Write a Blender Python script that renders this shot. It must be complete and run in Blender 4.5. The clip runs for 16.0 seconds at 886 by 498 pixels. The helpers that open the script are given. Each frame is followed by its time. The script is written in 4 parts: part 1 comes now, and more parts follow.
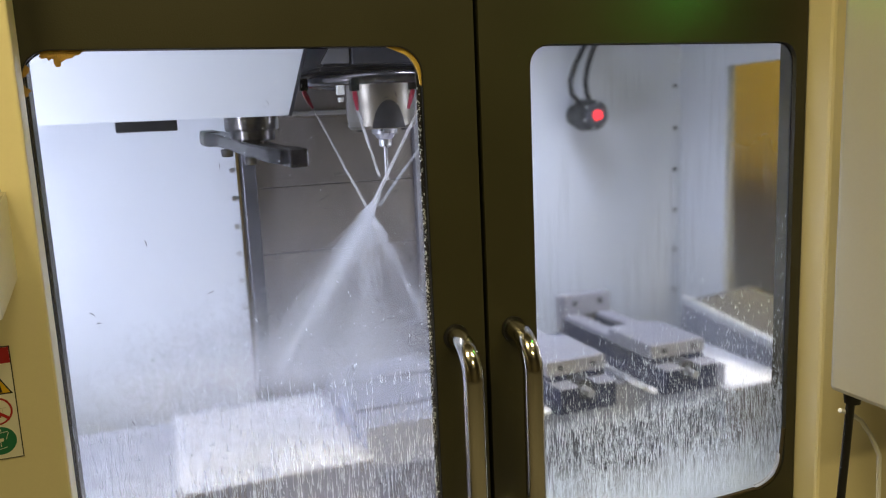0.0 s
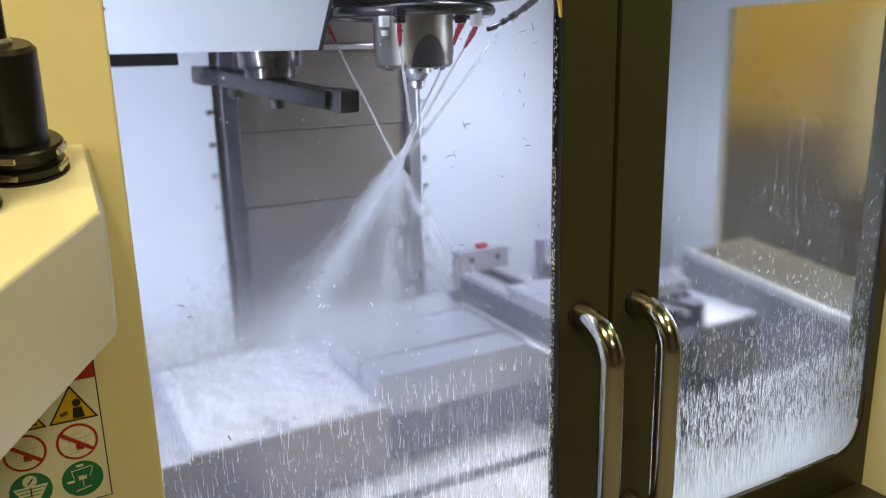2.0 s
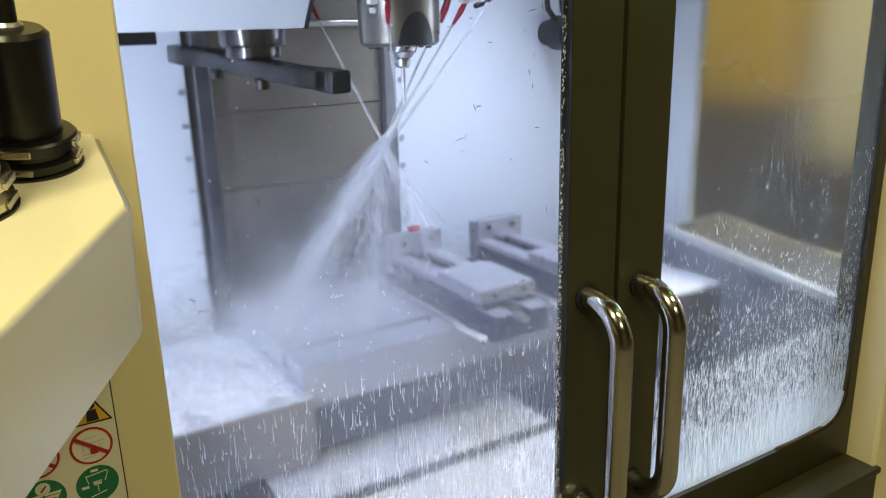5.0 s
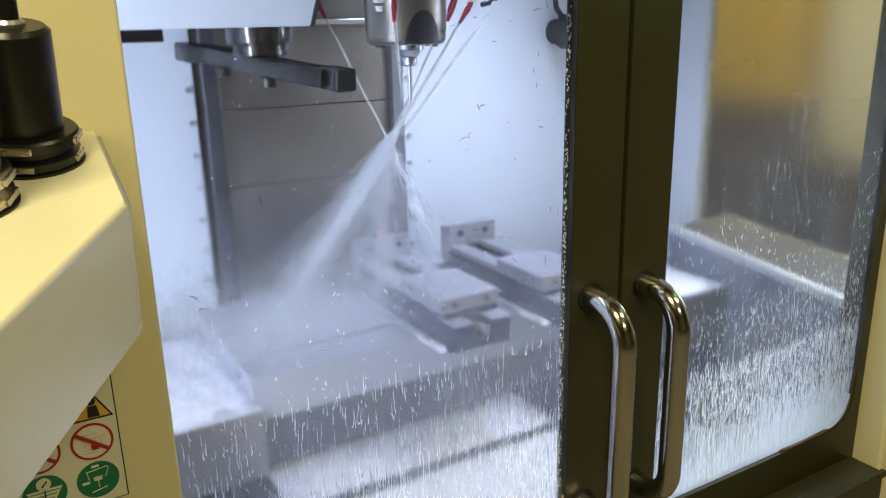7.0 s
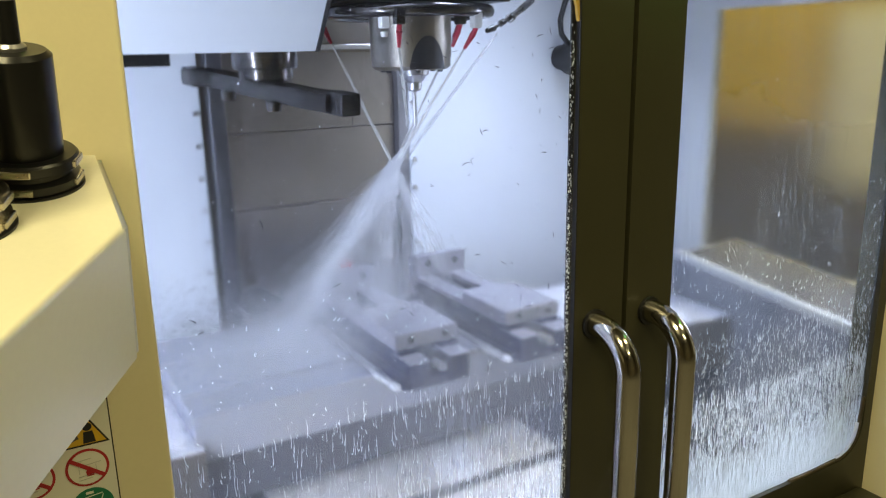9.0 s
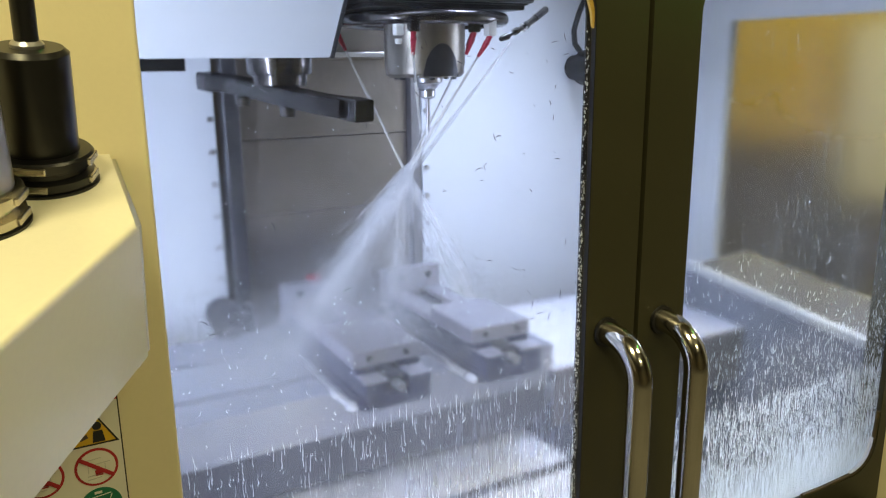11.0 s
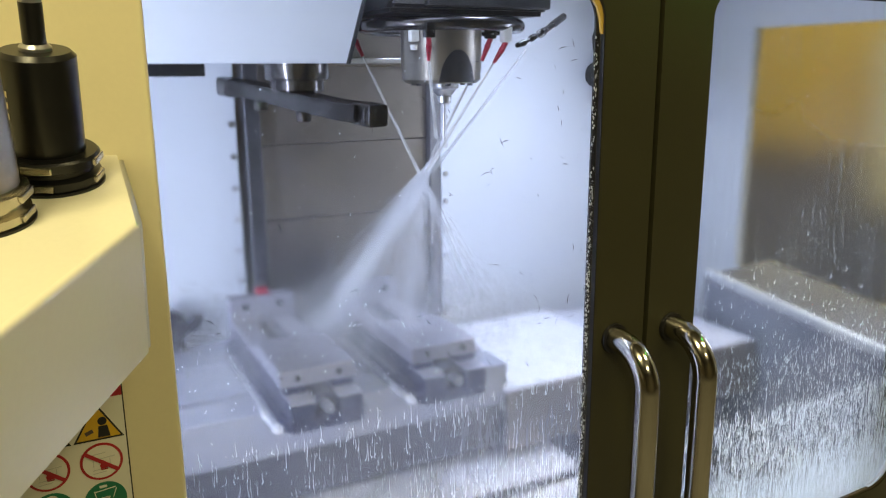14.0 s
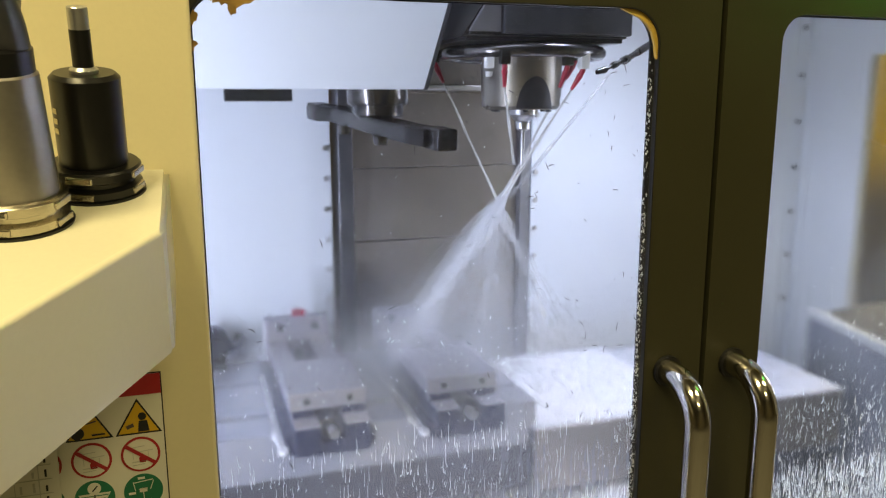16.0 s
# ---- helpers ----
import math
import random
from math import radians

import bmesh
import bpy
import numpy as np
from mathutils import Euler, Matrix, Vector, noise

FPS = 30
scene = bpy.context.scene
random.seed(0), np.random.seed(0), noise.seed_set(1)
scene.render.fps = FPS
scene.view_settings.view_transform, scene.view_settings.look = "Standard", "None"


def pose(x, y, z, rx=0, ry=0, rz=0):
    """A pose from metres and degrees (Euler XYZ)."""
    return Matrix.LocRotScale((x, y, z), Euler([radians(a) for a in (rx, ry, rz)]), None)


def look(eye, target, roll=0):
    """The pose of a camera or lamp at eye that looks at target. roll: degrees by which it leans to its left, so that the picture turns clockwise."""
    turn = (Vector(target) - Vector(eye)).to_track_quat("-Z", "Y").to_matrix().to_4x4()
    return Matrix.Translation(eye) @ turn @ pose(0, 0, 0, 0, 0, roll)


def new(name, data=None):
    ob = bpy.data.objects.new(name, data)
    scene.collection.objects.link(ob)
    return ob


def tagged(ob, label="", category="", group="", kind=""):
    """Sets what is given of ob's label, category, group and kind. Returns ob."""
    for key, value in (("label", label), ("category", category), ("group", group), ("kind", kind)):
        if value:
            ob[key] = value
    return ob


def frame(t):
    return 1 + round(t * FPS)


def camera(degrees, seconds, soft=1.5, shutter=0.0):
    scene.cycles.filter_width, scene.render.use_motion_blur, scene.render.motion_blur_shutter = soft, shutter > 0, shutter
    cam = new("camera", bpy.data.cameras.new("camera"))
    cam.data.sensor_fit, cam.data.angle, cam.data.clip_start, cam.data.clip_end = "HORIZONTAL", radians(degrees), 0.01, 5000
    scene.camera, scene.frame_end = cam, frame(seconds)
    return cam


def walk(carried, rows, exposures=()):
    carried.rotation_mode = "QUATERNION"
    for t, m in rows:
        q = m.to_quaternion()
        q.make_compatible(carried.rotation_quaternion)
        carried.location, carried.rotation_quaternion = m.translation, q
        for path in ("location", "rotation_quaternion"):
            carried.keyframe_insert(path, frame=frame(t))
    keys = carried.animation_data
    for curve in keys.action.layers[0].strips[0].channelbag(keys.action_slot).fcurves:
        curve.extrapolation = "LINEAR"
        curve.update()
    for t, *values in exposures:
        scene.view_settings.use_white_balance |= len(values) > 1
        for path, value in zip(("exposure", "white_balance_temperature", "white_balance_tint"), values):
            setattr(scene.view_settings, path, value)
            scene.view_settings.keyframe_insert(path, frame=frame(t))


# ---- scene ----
cam = camera(60.0, 16.0, soft=1.15)
PATH = [
    (0, (-0.4, -0.957, 1.557), (0.261, 0.901, 1.226), -2.6),
    (0.5, (-0.505, -0.871, 1.568), (0.199, 0.961, 1.186), -2.4),
    (1, (-0.606, -0.823, 1.561), (0.19, 0.965, 1.147), -1.6),
    (1.5, (-0.62, -0.75, 1.562), (0.236, 0.999, 1.103), -1.4),
    (2, (-0.595, -0.692, 1.567), (0.31, 1.022, 1.076), -1.4),
    (2.5, (-0.606, -0.66, 1.576), (0.338, 1.028, 1.064), -1.4),
    (3, (-0.641, -0.646, 1.579), (0.328, 1.021, 1.049), -1.6),
    (3.5, (-0.646, -0.644, 1.58), (0.34, 1.008, 1.034), -1.8),
    (4, (-0.642, -0.645, 1.576), (0.356, 1.0, 1.028), -1.6),
    (6.5, (-0.627, -0.65, 1.573), (0.344, 1.006, 1.013), -1.4),
    (7, (-0.627, -0.65, 1.574), (0.343, 1.008, 1.017), -1.3),
    (7.5, (-0.629, -0.651, 1.573), (0.34, 1.012, 1.028), -1.2),
    (8, (-0.629, -0.649, 1.577), (0.342, 1.015, 1.042), -1.3),
    (8.5, (-0.623, -0.647, 1.574), (0.344, 1.027, 1.062), -1.2),
    (9, (-0.621, -0.648, 1.574), (0.344, 1.031, 1.077), -1.1),
    (9.5, (-0.623, -0.65, 1.573), (0.338, 1.036, 1.089), -1.0),
    (12, (-0.617, -0.645, 1.567), (0.318, 1.06, 1.098), -0.4),
    (12.5, (-0.611, -0.647, 1.571), (0.305, 1.065, 1.091), -0.7),
    (13, (-0.609, -0.649, 1.572), (0.293, 1.07, 1.091), -0.9),
    (13.5, (-0.613, -0.656, 1.571), (0.285, 1.067, 1.098), -0.6),
    (14, (-0.607, -0.661, 1.566), (0.281, 1.073, 1.114), -0.4),
    (14.5, (-0.603, -0.671, 1.57), (0.267, 1.074, 1.128), -0.6),
    (15, (-0.591, -0.685, 1.566), (0.249, 1.079, 1.14), -0.3),
    (15.5, (-0.565, -0.688, 1.558), (0.19, 1.118, 1.149), -0.1),
    (16, (-0.543, -0.7, 1.561), (0.074, 1.164, 1.181), -0.1),
]
walk(cam, [(t, look(eye, target, roll)) for t, eye, target, roll in PATH], [(0.0, 0.0, 7000, 12), (1.0, 0.11, 6900, 11), (2.5, 0.10, 6650, 11), (4.2, 0.08, 6400, 9), (6.5, 0.10, 6300, 9), (13.5, 0.14, 6350, 10), (14.5, 0.14, 6400, 11), (16.0, 0.13, 6800, 11)])

# ---- light ----
world = bpy.data.worlds.new("world")
scene.world = world
world.use_nodes = True
world.node_tree.nodes["Background"].inputs["Color"].default_value = (0.9, 0.85, 0.7, 1)
world.node_tree.nodes["Background"].inputs["Strength"].default_value = 0.02


def area_light(name, m, sx, sy, watts, colour, spread=180):
    data = bpy.data.lights.new(name, "AREA")
    data.shape, data.size, data.size_y, data.energy, data.color = "RECTANGLE", sx, sy, watts, colour
    data.spread = radians(spread)
    ob = new(name, data)
    ob.matrix_world = m
    return ob


COOL, WARM = (0.66, 0.745, 1.0), (1.0, 0.85, 0.43)
# unseen cool lights added inside: two under the roof, one in each front corner
area_light("unseen_inner_light", look((-0.52, 0.30, 2.06), (-0.52, 0.34, 1.0)), 0.9, 0.12, 1.8, COOL)
area_light("unseen_inner_light", look((0.36, 0.56, 2.06), (0.30, 0.64, 1.0)), 0.5, 0.12, 6.0, COOL, 112)
area_light("unseen_inner_light", look((1.09, 0.24, 1.34), (0.20, 0.16, 1.02)), 0.10, 0.5, 4.0, COOL)
area_light("unseen_inner_light", look((-1.00, 0.12, 1.20), (-0.45, 1.10, 1.15)), 0.10, 0.7, 11.8, COOL)
# shop ceiling lamps, unseen; the last is added to brighten the yellow machine
for lx, ly, watts in ((-1.8, -1.6, 130), (1.5, -1.9, 52), (0.2, -4.2, 62), (2.4, 1.6, 150)):
    area_light("unseen_shop_lamp", look((lx, ly, 4.3), (lx, ly + 0.2, 0)), 1.3, 0.3, watts, WARM)


# ---- materials ----
def material(name, colour, rough=0.5, metal=0.0, vary=0.12, scale=6.0, bump=0.0, bump_scale=60.0, coat=0.0, streak=0.0):
    """A painted or metal surface with two scales of variation and a fine relief."""
    m = bpy.data.materials.new(name)
    m.use_nodes = True
    nt = m.node_tree
    p = nt.nodes["Principled BSDF"]
    co = nt.nodes.new("ShaderNodeTexCoord")
    big = nt.nodes.new("ShaderNodeTexNoise")
    big.inputs["Scale"].default_value, big.inputs["Detail"].default_value = scale, 6
    fine = nt.nodes.new("ShaderNodeTexNoise")
    fine.inputs["Scale"].default_value, fine.inputs["Detail"].default_value = bump_scale, 4
    if streak:
        mp = nt.nodes.new("ShaderNodeMapping")
        mp.inputs["Scale"].default_value = (1, 1, streak)
        nt.links.new(co.outputs["Object"], mp.inputs["Vector"])
        nt.links.new(mp.outputs["Vector"], big.inputs["Vector"])
        nt.links.new(mp.outputs["Vector"], fine.inputs["Vector"])
    else:
        nt.links.new(co.outputs["Object"], big.inputs["Vector"])
        nt.links.new(co.outputs["Object"], fine.inputs["Vector"])
    both = nt.nodes.new("ShaderNodeMix")
    both.inputs["Factor"].default_value = 0.35
    nt.links.new(big.outputs["Fac"], both.inputs["A"])
    nt.links.new(fine.outputs["Fac"], both.inputs["B"])
    ramp = nt.nodes.new("ShaderNodeValToRGB")
    ramp.color_ramp.elements[0].position, ramp.color_ramp.elements[1].position = 0.3, 0.7
    ramp.color_ramp.elements[0].color = (*[c * (1 - vary) for c in colour], 1)
    ramp.color_ramp.elements[1].color = (*[min(1, c * (1 + vary)) for c in colour], 1)
    nt.links.new(both.outputs["Result"], ramp.inputs["Fac"])
    nt.links.new(ramp.outputs["Color"], p.inputs["Base Color"])
    p.inputs["Metallic"].default_value = metal
    rr = nt.nodes.new("ShaderNodeMapRange")
    rr.inputs["To Min"].default_value, rr.inputs["To Max"].default_value = rough * 0.8, min(1, rough * 1.2)
    nt.links.new(both.outputs["Result"], rr.inputs["Value"])
    nt.links.new(rr.outputs["Result"], p.inputs["Roughness"])
    p.inputs["Coat Weight"].default_value = coat
    if bump:
        b = nt.nodes.new("ShaderNodeBump")
        b.inputs["Strength"].default_value, b.inputs["Distance"].default_value = bump, 0.002
        nt.links.new(fine.outputs["Fac"], b.inputs["Height"])
        nt.links.new(b.outputs["Normal"], p.inputs["Normal"])
    return m


CREAM = material("cream_paint", (0.72, 0.65, 0.42), 0.35, vary=0.03, scale=3, bump=0.05, bump_scale=300)
CREAM_GLOSS = material("cream_gloss_paint", (0.78, 0.75, 0.60), 0.22, vary=0.03, scale=4, bump=0.03, bump_scale=250)
GREY_PAINT = material("light_grey_paint", (0.50, 0.49, 0.42), 0.4, vary=0.04, scale=3, bump=0.05, bump_scale=300)
OLIVE = material("olive_brown_door_paint", (0.0265, 0.025, 0.011), 0.42, vary=0.10, scale=9, bump=0.12, bump_scale=500)
BLACK_RUBBER = material("black_rubber", (0.006, 0.006, 0.0065), 0.4, vary=0.3, scale=30)
WHITE = material("white_enclosure_paint", (0.74, 0.77, 0.82), 0.32, vary=0.04, scale=2.5, bump=0.05, bump_scale=120)
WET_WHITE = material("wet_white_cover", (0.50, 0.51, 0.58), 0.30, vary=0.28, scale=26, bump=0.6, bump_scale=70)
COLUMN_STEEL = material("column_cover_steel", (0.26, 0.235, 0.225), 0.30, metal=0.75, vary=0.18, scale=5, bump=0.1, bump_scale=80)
RAIL_STEEL = material("grey_rail_steel", (0.24, 0.235, 0.25), 0.4, metal=0.5, vary=0.2, scale=8)
DARK_STEEL = material("dark_steel", (0.09, 0.09, 0.10), 0.4, metal=0.6, vary=0.25, scale=14, bump=0.1)
ARM_BLACK = material("black_oiled_steel", (0.016, 0.013, 0.011), 0.24, metal=0.2, vary=0.3, scale=9)
HUB_STEEL = material("oiled_dark_steel", (0.10, 0.093, 0.09), 0.18, metal=0.92, vary=0.25, scale=14)
NOSE_STEEL = material("stained_nose_steel", (0.27, 0.245, 0.21), 0.34, metal=0.8, vary=0.15, scale=10)
HEAD_GREY = material("spindle_head_grey", (0.028, 0.026, 0.026), 0.35, vary=0.2, scale=8)
STEEL = material("ground_steel", (0.55, 0.55, 0.57), 0.3, metal=0.9, vary=0.10, scale=12, bump=0.05, bump_scale=150)
WET_STEEL = material("wet_ground_steel", (0.40, 0.41, 0.49), 0.26, metal=0.35, vary=0.08, scale=6, bump=0.12, bump_scale=40)
VISE_STEEL = material("vise_steel", (0.34, 0.335, 0.385), 0.30, metal=0.45, vary=0.12, scale=9, bump=0.12, bump_scale=60)
SEAL_DARK = material("dark_sealant", (0.05, 0.038, 0.016), 0.6, vary=0.4, scale=60, bump=0.6)
CHROME = material("polished_stainless", (0.52, 0.49, 0.43), 0.14, metal=1.0, vary=0.05, scale=20, bump=0.02, bump_scale=400)
BLUE = material("navy_vise_casting", (0.008, 0.011, 0.048), 0.4, vary=0.3, scale=20, bump=0.2, bump_scale=120)
BLACK_OXIDE = material("black_oxide", (0.009, 0.009, 0.010), 0.30, metal=0.2, vary=0.3, scale=20)
BRASSY = material("worn_tool_steel", (0.50, 0.46, 0.38), 0.25, metal=1.0, vary=0.15, scale=30)
HOLDER_GREY = material("satin_nickel_holder", (0.34, 0.32, 0.30), 0.4, metal=0.85, vary=0.12, scale=20, bump=0.08, bump_scale=200)
RED = material("red_nozzle_plastic", (0.42, 0.02, 0.05), 0.35, vary=0.15, scale=60)
WHITE_PLASTIC = material("white_plastic", (0.82, 0.82, 0.80), 0.4, vary=0.04, scale=40)
GOLD_SEAL = material("golden_sealant", (0.50, 0.33, 0.06), 0.6, vary=0.3, scale=60, bump=0.5, bump_scale=140)
FOAM = material("brown_sealant_foam", (0.34, 0.20, 0.045), 0.8, vary=0.45, scale=70, bump=0.9, bump_scale=160)
YELLOW = material("yellow_machine_paint", (0.56, 0.44, 0.07), 0.5, vary=0.1, scale=3)
BROWN = material("dull_brown_panel", (0.10, 0.075, 0.05), 0.6, vary=0.3, scale=2)
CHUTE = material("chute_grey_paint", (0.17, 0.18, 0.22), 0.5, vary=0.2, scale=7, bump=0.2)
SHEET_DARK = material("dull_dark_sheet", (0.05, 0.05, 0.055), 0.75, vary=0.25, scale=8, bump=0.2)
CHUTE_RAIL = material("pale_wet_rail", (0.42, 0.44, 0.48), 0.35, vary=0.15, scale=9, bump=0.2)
FOAM_WHITE = material("coolant_froth", (0.78, 0.79, 0.85), 0.45, vary=0.16, scale=40, bump=0.8, bump_scale=90)
CONCRETE = material("shop_concrete", (0.15, 0.145, 0.13), 0.7, vary=0.25, scale=1.5, bump=0.3)
SHOP_WALL = material("shop_wall_paint", (0.13, 0.115, 0.08), 0.8, vary=0.1, scale=0.6, bump=0.1)
TRAY = material("chip_tray_steel", (0.10, 0.10, 0.12), 0.4, metal=0.4, vary=0.3, scale=8, bump=0.3)
PAPER = material("white_label_vinyl", (0.72, 0.70, 0.60), 0.35, vary=0.03, scale=8)
LABEL_RED = material("label_red", (0.38, 0.015, 0.02), 0.35, vary=0.05)
LABEL_YELLOW = material("label_yellow", (0.66, 0.40, 0.02), 0.35, vary=0.05)
LABEL_GREEN = material("label_green", (0.01, 0.16, 0.08), 0.35, vary=0.05)
LABEL_BLACK = material("label_black", (0.012, 0.012, 0.012), 0.35, vary=0.05)


def glowing(name, colour, strength):
    m = bpy.data.materials.new(name)
    m.use_nodes = True
    p = m.node_tree.nodes["Principled BSDF"]
    p.inputs["Base Color"].default_value = (*colour, 1)
    p.inputs["Emission Color"].default_value = (*colour, 1)
    p.inputs["Emission Strength"].default_value = strength
    return m


RED_LED = glowing("red_led", (1.0, 0.02, 0.03), 2.5)
GREEN_LAMP = glowing("green_indicator", (0.05, 0.9, 0.10), 15.0)


# ---- helpers of this scene ----
def thing(name, at, label, category, group="", kind=""):
    ob = new(name)
    ob.location = at
    ob["base"] = at
    ob.empty_display_size = 0.05
    return tagged(ob, label, category, group, kind)


def root_of(ob):
    while ob.parent:
        ob = ob.parent
    return ob


def part(name, bm, mat, parent=None, label="", smooth=False):
    """Links a bmesh, given in world places, as one mesh under a thing or a part."""
    if parent is not None:
        bmesh.ops.translate(bm, vec=-Vector(root_of(parent).get("base", (0, 0, 0))), verts=bm.verts)
    bmesh.ops.recalc_face_normals(bm, faces=bm.faces)
    me = bpy.data.meshes.new(name)
    bm.to_mesh(me)
    bm.free()
    if smooth:
        me.polygons.foreach_set("use_smooth", [True] * len(me.polygons))
        me.set_sharp_from_angle(angle=radians(38))
    me.materials.append(mat)
    ob = new(name, me)
    if parent is not None:
        ob.parent = parent
    if label:
        ob["label"] = label
    return ob


def box(x0, x1, y0, y1, z0, z1, bevel=0.0, segs=2, bm=None):
    own = bmesh.new()
    bmesh.ops.create_cube(own, size=1, matrix=Matrix.LocRotScale(((x0 + x1) / 2, (y0 + y1) / 2, (z0 + z1) / 2), None, (x1 - x0, y1 - y0, z1 - z0)))
    if bevel:
        bmesh.ops.bevel(own, geom=own.edges[:], offset=bevel, segments=segs, affect="EDGES", profile=0.5)
    return join(bm, own)


def join(bm, own):
    if bm is None:
        return own
    me = bpy.data.meshes.new("join")
    own.to_mesh(me)
    own.free()
    bm.from_mesh(me)
    bpy.data.meshes.remove(me)
    return bm


def rod(a, b, r0, r1=None, n=24, bevel=0.0, bm=None):
    a, b = Vector(a), Vector(b)
    own = bmesh.new()
    m = Matrix.Translation((a + b) / 2) @ (b - a).to_track_quat("Z", "Y").to_matrix().to_4x4()
    bmesh.ops.create_cone(own, cap_ends=True, segments=n, radius1=r0, radius2=r0 if r1 is None else r1, depth=(b - a).length, matrix=m)
    if bevel:
        rims = [e for e in own.edges if len(e.link_faces) == 2 and max(len(f.verts) for f in e.link_faces) == n]
        bmesh.ops.bevel(own, geom=rims, offset=bevel, segments=2, affect="EDGES")
    return join(bm, own)


def tube(points, r, n=16, bm=None):
    """A round tube along a line of points, with closed ends."""
    own = bmesh.new()
    pts = [Vector(p) for p in points]
    rings, side = [], None
    for i, p in enumerate(pts):
        d = (pts[min(i + 1, len(pts) - 1)] - pts[max(i - 1, 0)]).normalized()
        side = (d.orthogonal() if side is None else side - d * side.dot(d)).normalized()
        up = d.cross(side)
        rings.append([own.verts.new(p + r * (math.cos(2 * math.pi * k / n) * side + math.sin(2 * math.pi * k / n) * up)) for k in range(n)])
    for u, w in zip(rings, rings[1:]):
        for k in range(n):
            own.faces.new((u[k], u[(k + 1) % n], w[(k + 1) % n], w[k]))
    own.faces.new(rings[0])
    own.faces.new(rings[-1])
    return join(bm, own)


def lathe(profile, at, n=40, bm=None):
    """A turned body: (radius, height) pairs about a vertical axis at a place."""
    own = bmesh.new()
    rings = [[own.verts.new((at[0] + r * math.cos(2 * math.pi * k / n), at[1] + r * math.sin(2 * math.pi * k / n), at[2] + h)) for k in range(n)] for r, h in profile]
    for u, w in zip(rings, rings[1:]):
        for k in range(n):
            own.faces.new((u[k], u[(k + 1) % n], w[(k + 1) % n], w[k]))
    own.faces.new(rings[0])
    own.faces.new(rings[-1])
    return join(bm, own)


def prism(outline, axis, lo, hi, bevel=0.0, bm=None):
    """A flat outline drawn out along an axis. axis 0: (y, z) points; 1: (x, z); 2: (x, y)."""
    own = bmesh.new()
    def at(p, d):
        q = [p[0], p[1]]
        q.insert(axis, d)
        return q
    f = own.faces.new([own.verts.new(at(p, lo)) for p in outline])
    out = bmesh.ops.extrude_face_region(own, geom=[f])
    v = Vector((0, 0, 0))
    v[axis] = hi - lo
    bmesh.ops.translate(own, vec=v, verts=[g for g in out["geom"] if isinstance(g, bmesh.types.BMVert)])
    if bevel:
        bmesh.ops.recalc_face_normals(own, faces=own.faces)
        bmesh.ops.bevel(own, geom=own.edges[:], offset=bevel, segments=2, affect="EDGES")
    return join(bm, own)


def rounded(x0, x1, z0, z1, radii, n=8):
    """A rectangle's outline with rounded corners: bottom left, bottom right, top right, top left."""
    out = []
    for (cx, cz, a0), r in zip(((x0, z0, 180), (x1, z0, 270), (x1, z1, 0), (x0, z1, 90)), radii):
        ox, oz = cx + (r if cx == x0 else -r), cz + (r if cz == z0 else -r)
        for k in range(n + 1):
            a = radians(a0 + 90 * k / n)
            out.append((ox + r * math.cos(a), oz + r * math.sin(a)))
    return out


def frame_plate(outer, inner, y0, y1, bm=None):
    """A plate with a hole: two outlines with as many points, between two depths."""
    own = bmesh.new()
    vs = [[own.verts.new((p[0], y, p[1])) for p in line] for line in (outer, inner) for y in (y0, y1)]
    n = len(outer)
    for a, b in ((0, 1), (1, 3), (3, 2), (2, 0)):
        for k in range(n):
            own.faces.new((vs[a][k], vs[a][(k + 1) % n], vs[b][(k + 1) % n], vs[b][k]))
    return join(bm, own)


# ---- the shop round the machine ----
tagged(part("floor", box(-6, 6, -7, 4, -0.1, 0.0), CONCRETE), "grey concrete shop floor", "floor", kind="structure")
tagged(part("ceiling", box(-6, 6, -7, 4, 4.6, 4.7), SHOP_WALL), "plain painted shop ceiling", "ceiling", kind="structure")
for nm, (x0, x1, y0, y1) in {"wall_south": (-6, 6, -7.1, -7), "wall_north": (-6, 6, 4, 4.1), "wall_west": (-6.1, -6, -7, 4), "wall_east": (6, 6.1, -7, 4)}.items():
    tagged(part(nm, box(x0, x1, y0, y1, 0, 4.6), SHOP_WALL), "dull beige painted shop wall", "wall", kind="structure")

# ---- the enclosure ----
BACK, LEFT, RIGHT, ROOF = 1.10, -1.15, 1.15, 2.10
tagged(part("wall_back_left", box(LEFT, -0.225, BACK, BACK + 0.03, 0.55, ROOF, 0.002), WHITE), "white painted sheet-metal back panel of the machine", "wall", kind="structure")
back_right = tagged(part("wall_back_right", box(0.292, RIGHT, BACK, BACK + 0.03, 0.55, ROOF, 0.002), WHITE), "white painted sheet-metal back panel of the machine", "wall", kind="structure")
tagged(part("wall_inner_left", box(LEFT - 0.03, LEFT, 0.02, BACK + 0.03, 0.55, ROOF), WHITE), "white painted side panel inside the machine", "wall", kind="structure")
tagged(part("enclosure_roof", box(LEFT, RIGHT, 0.02, BACK + 0.1, ROOF, ROOF + 0.03), WHITE), "white sheet-metal enclosure roof", "ceiling", kind="structure")
tagged(part("chip_tray", box(LEFT, RIGHT, 0.02, BACK + 0.03, 0.52, 0.55), TRAY), "dark wet steel chip tray", "floor", kind="structure")
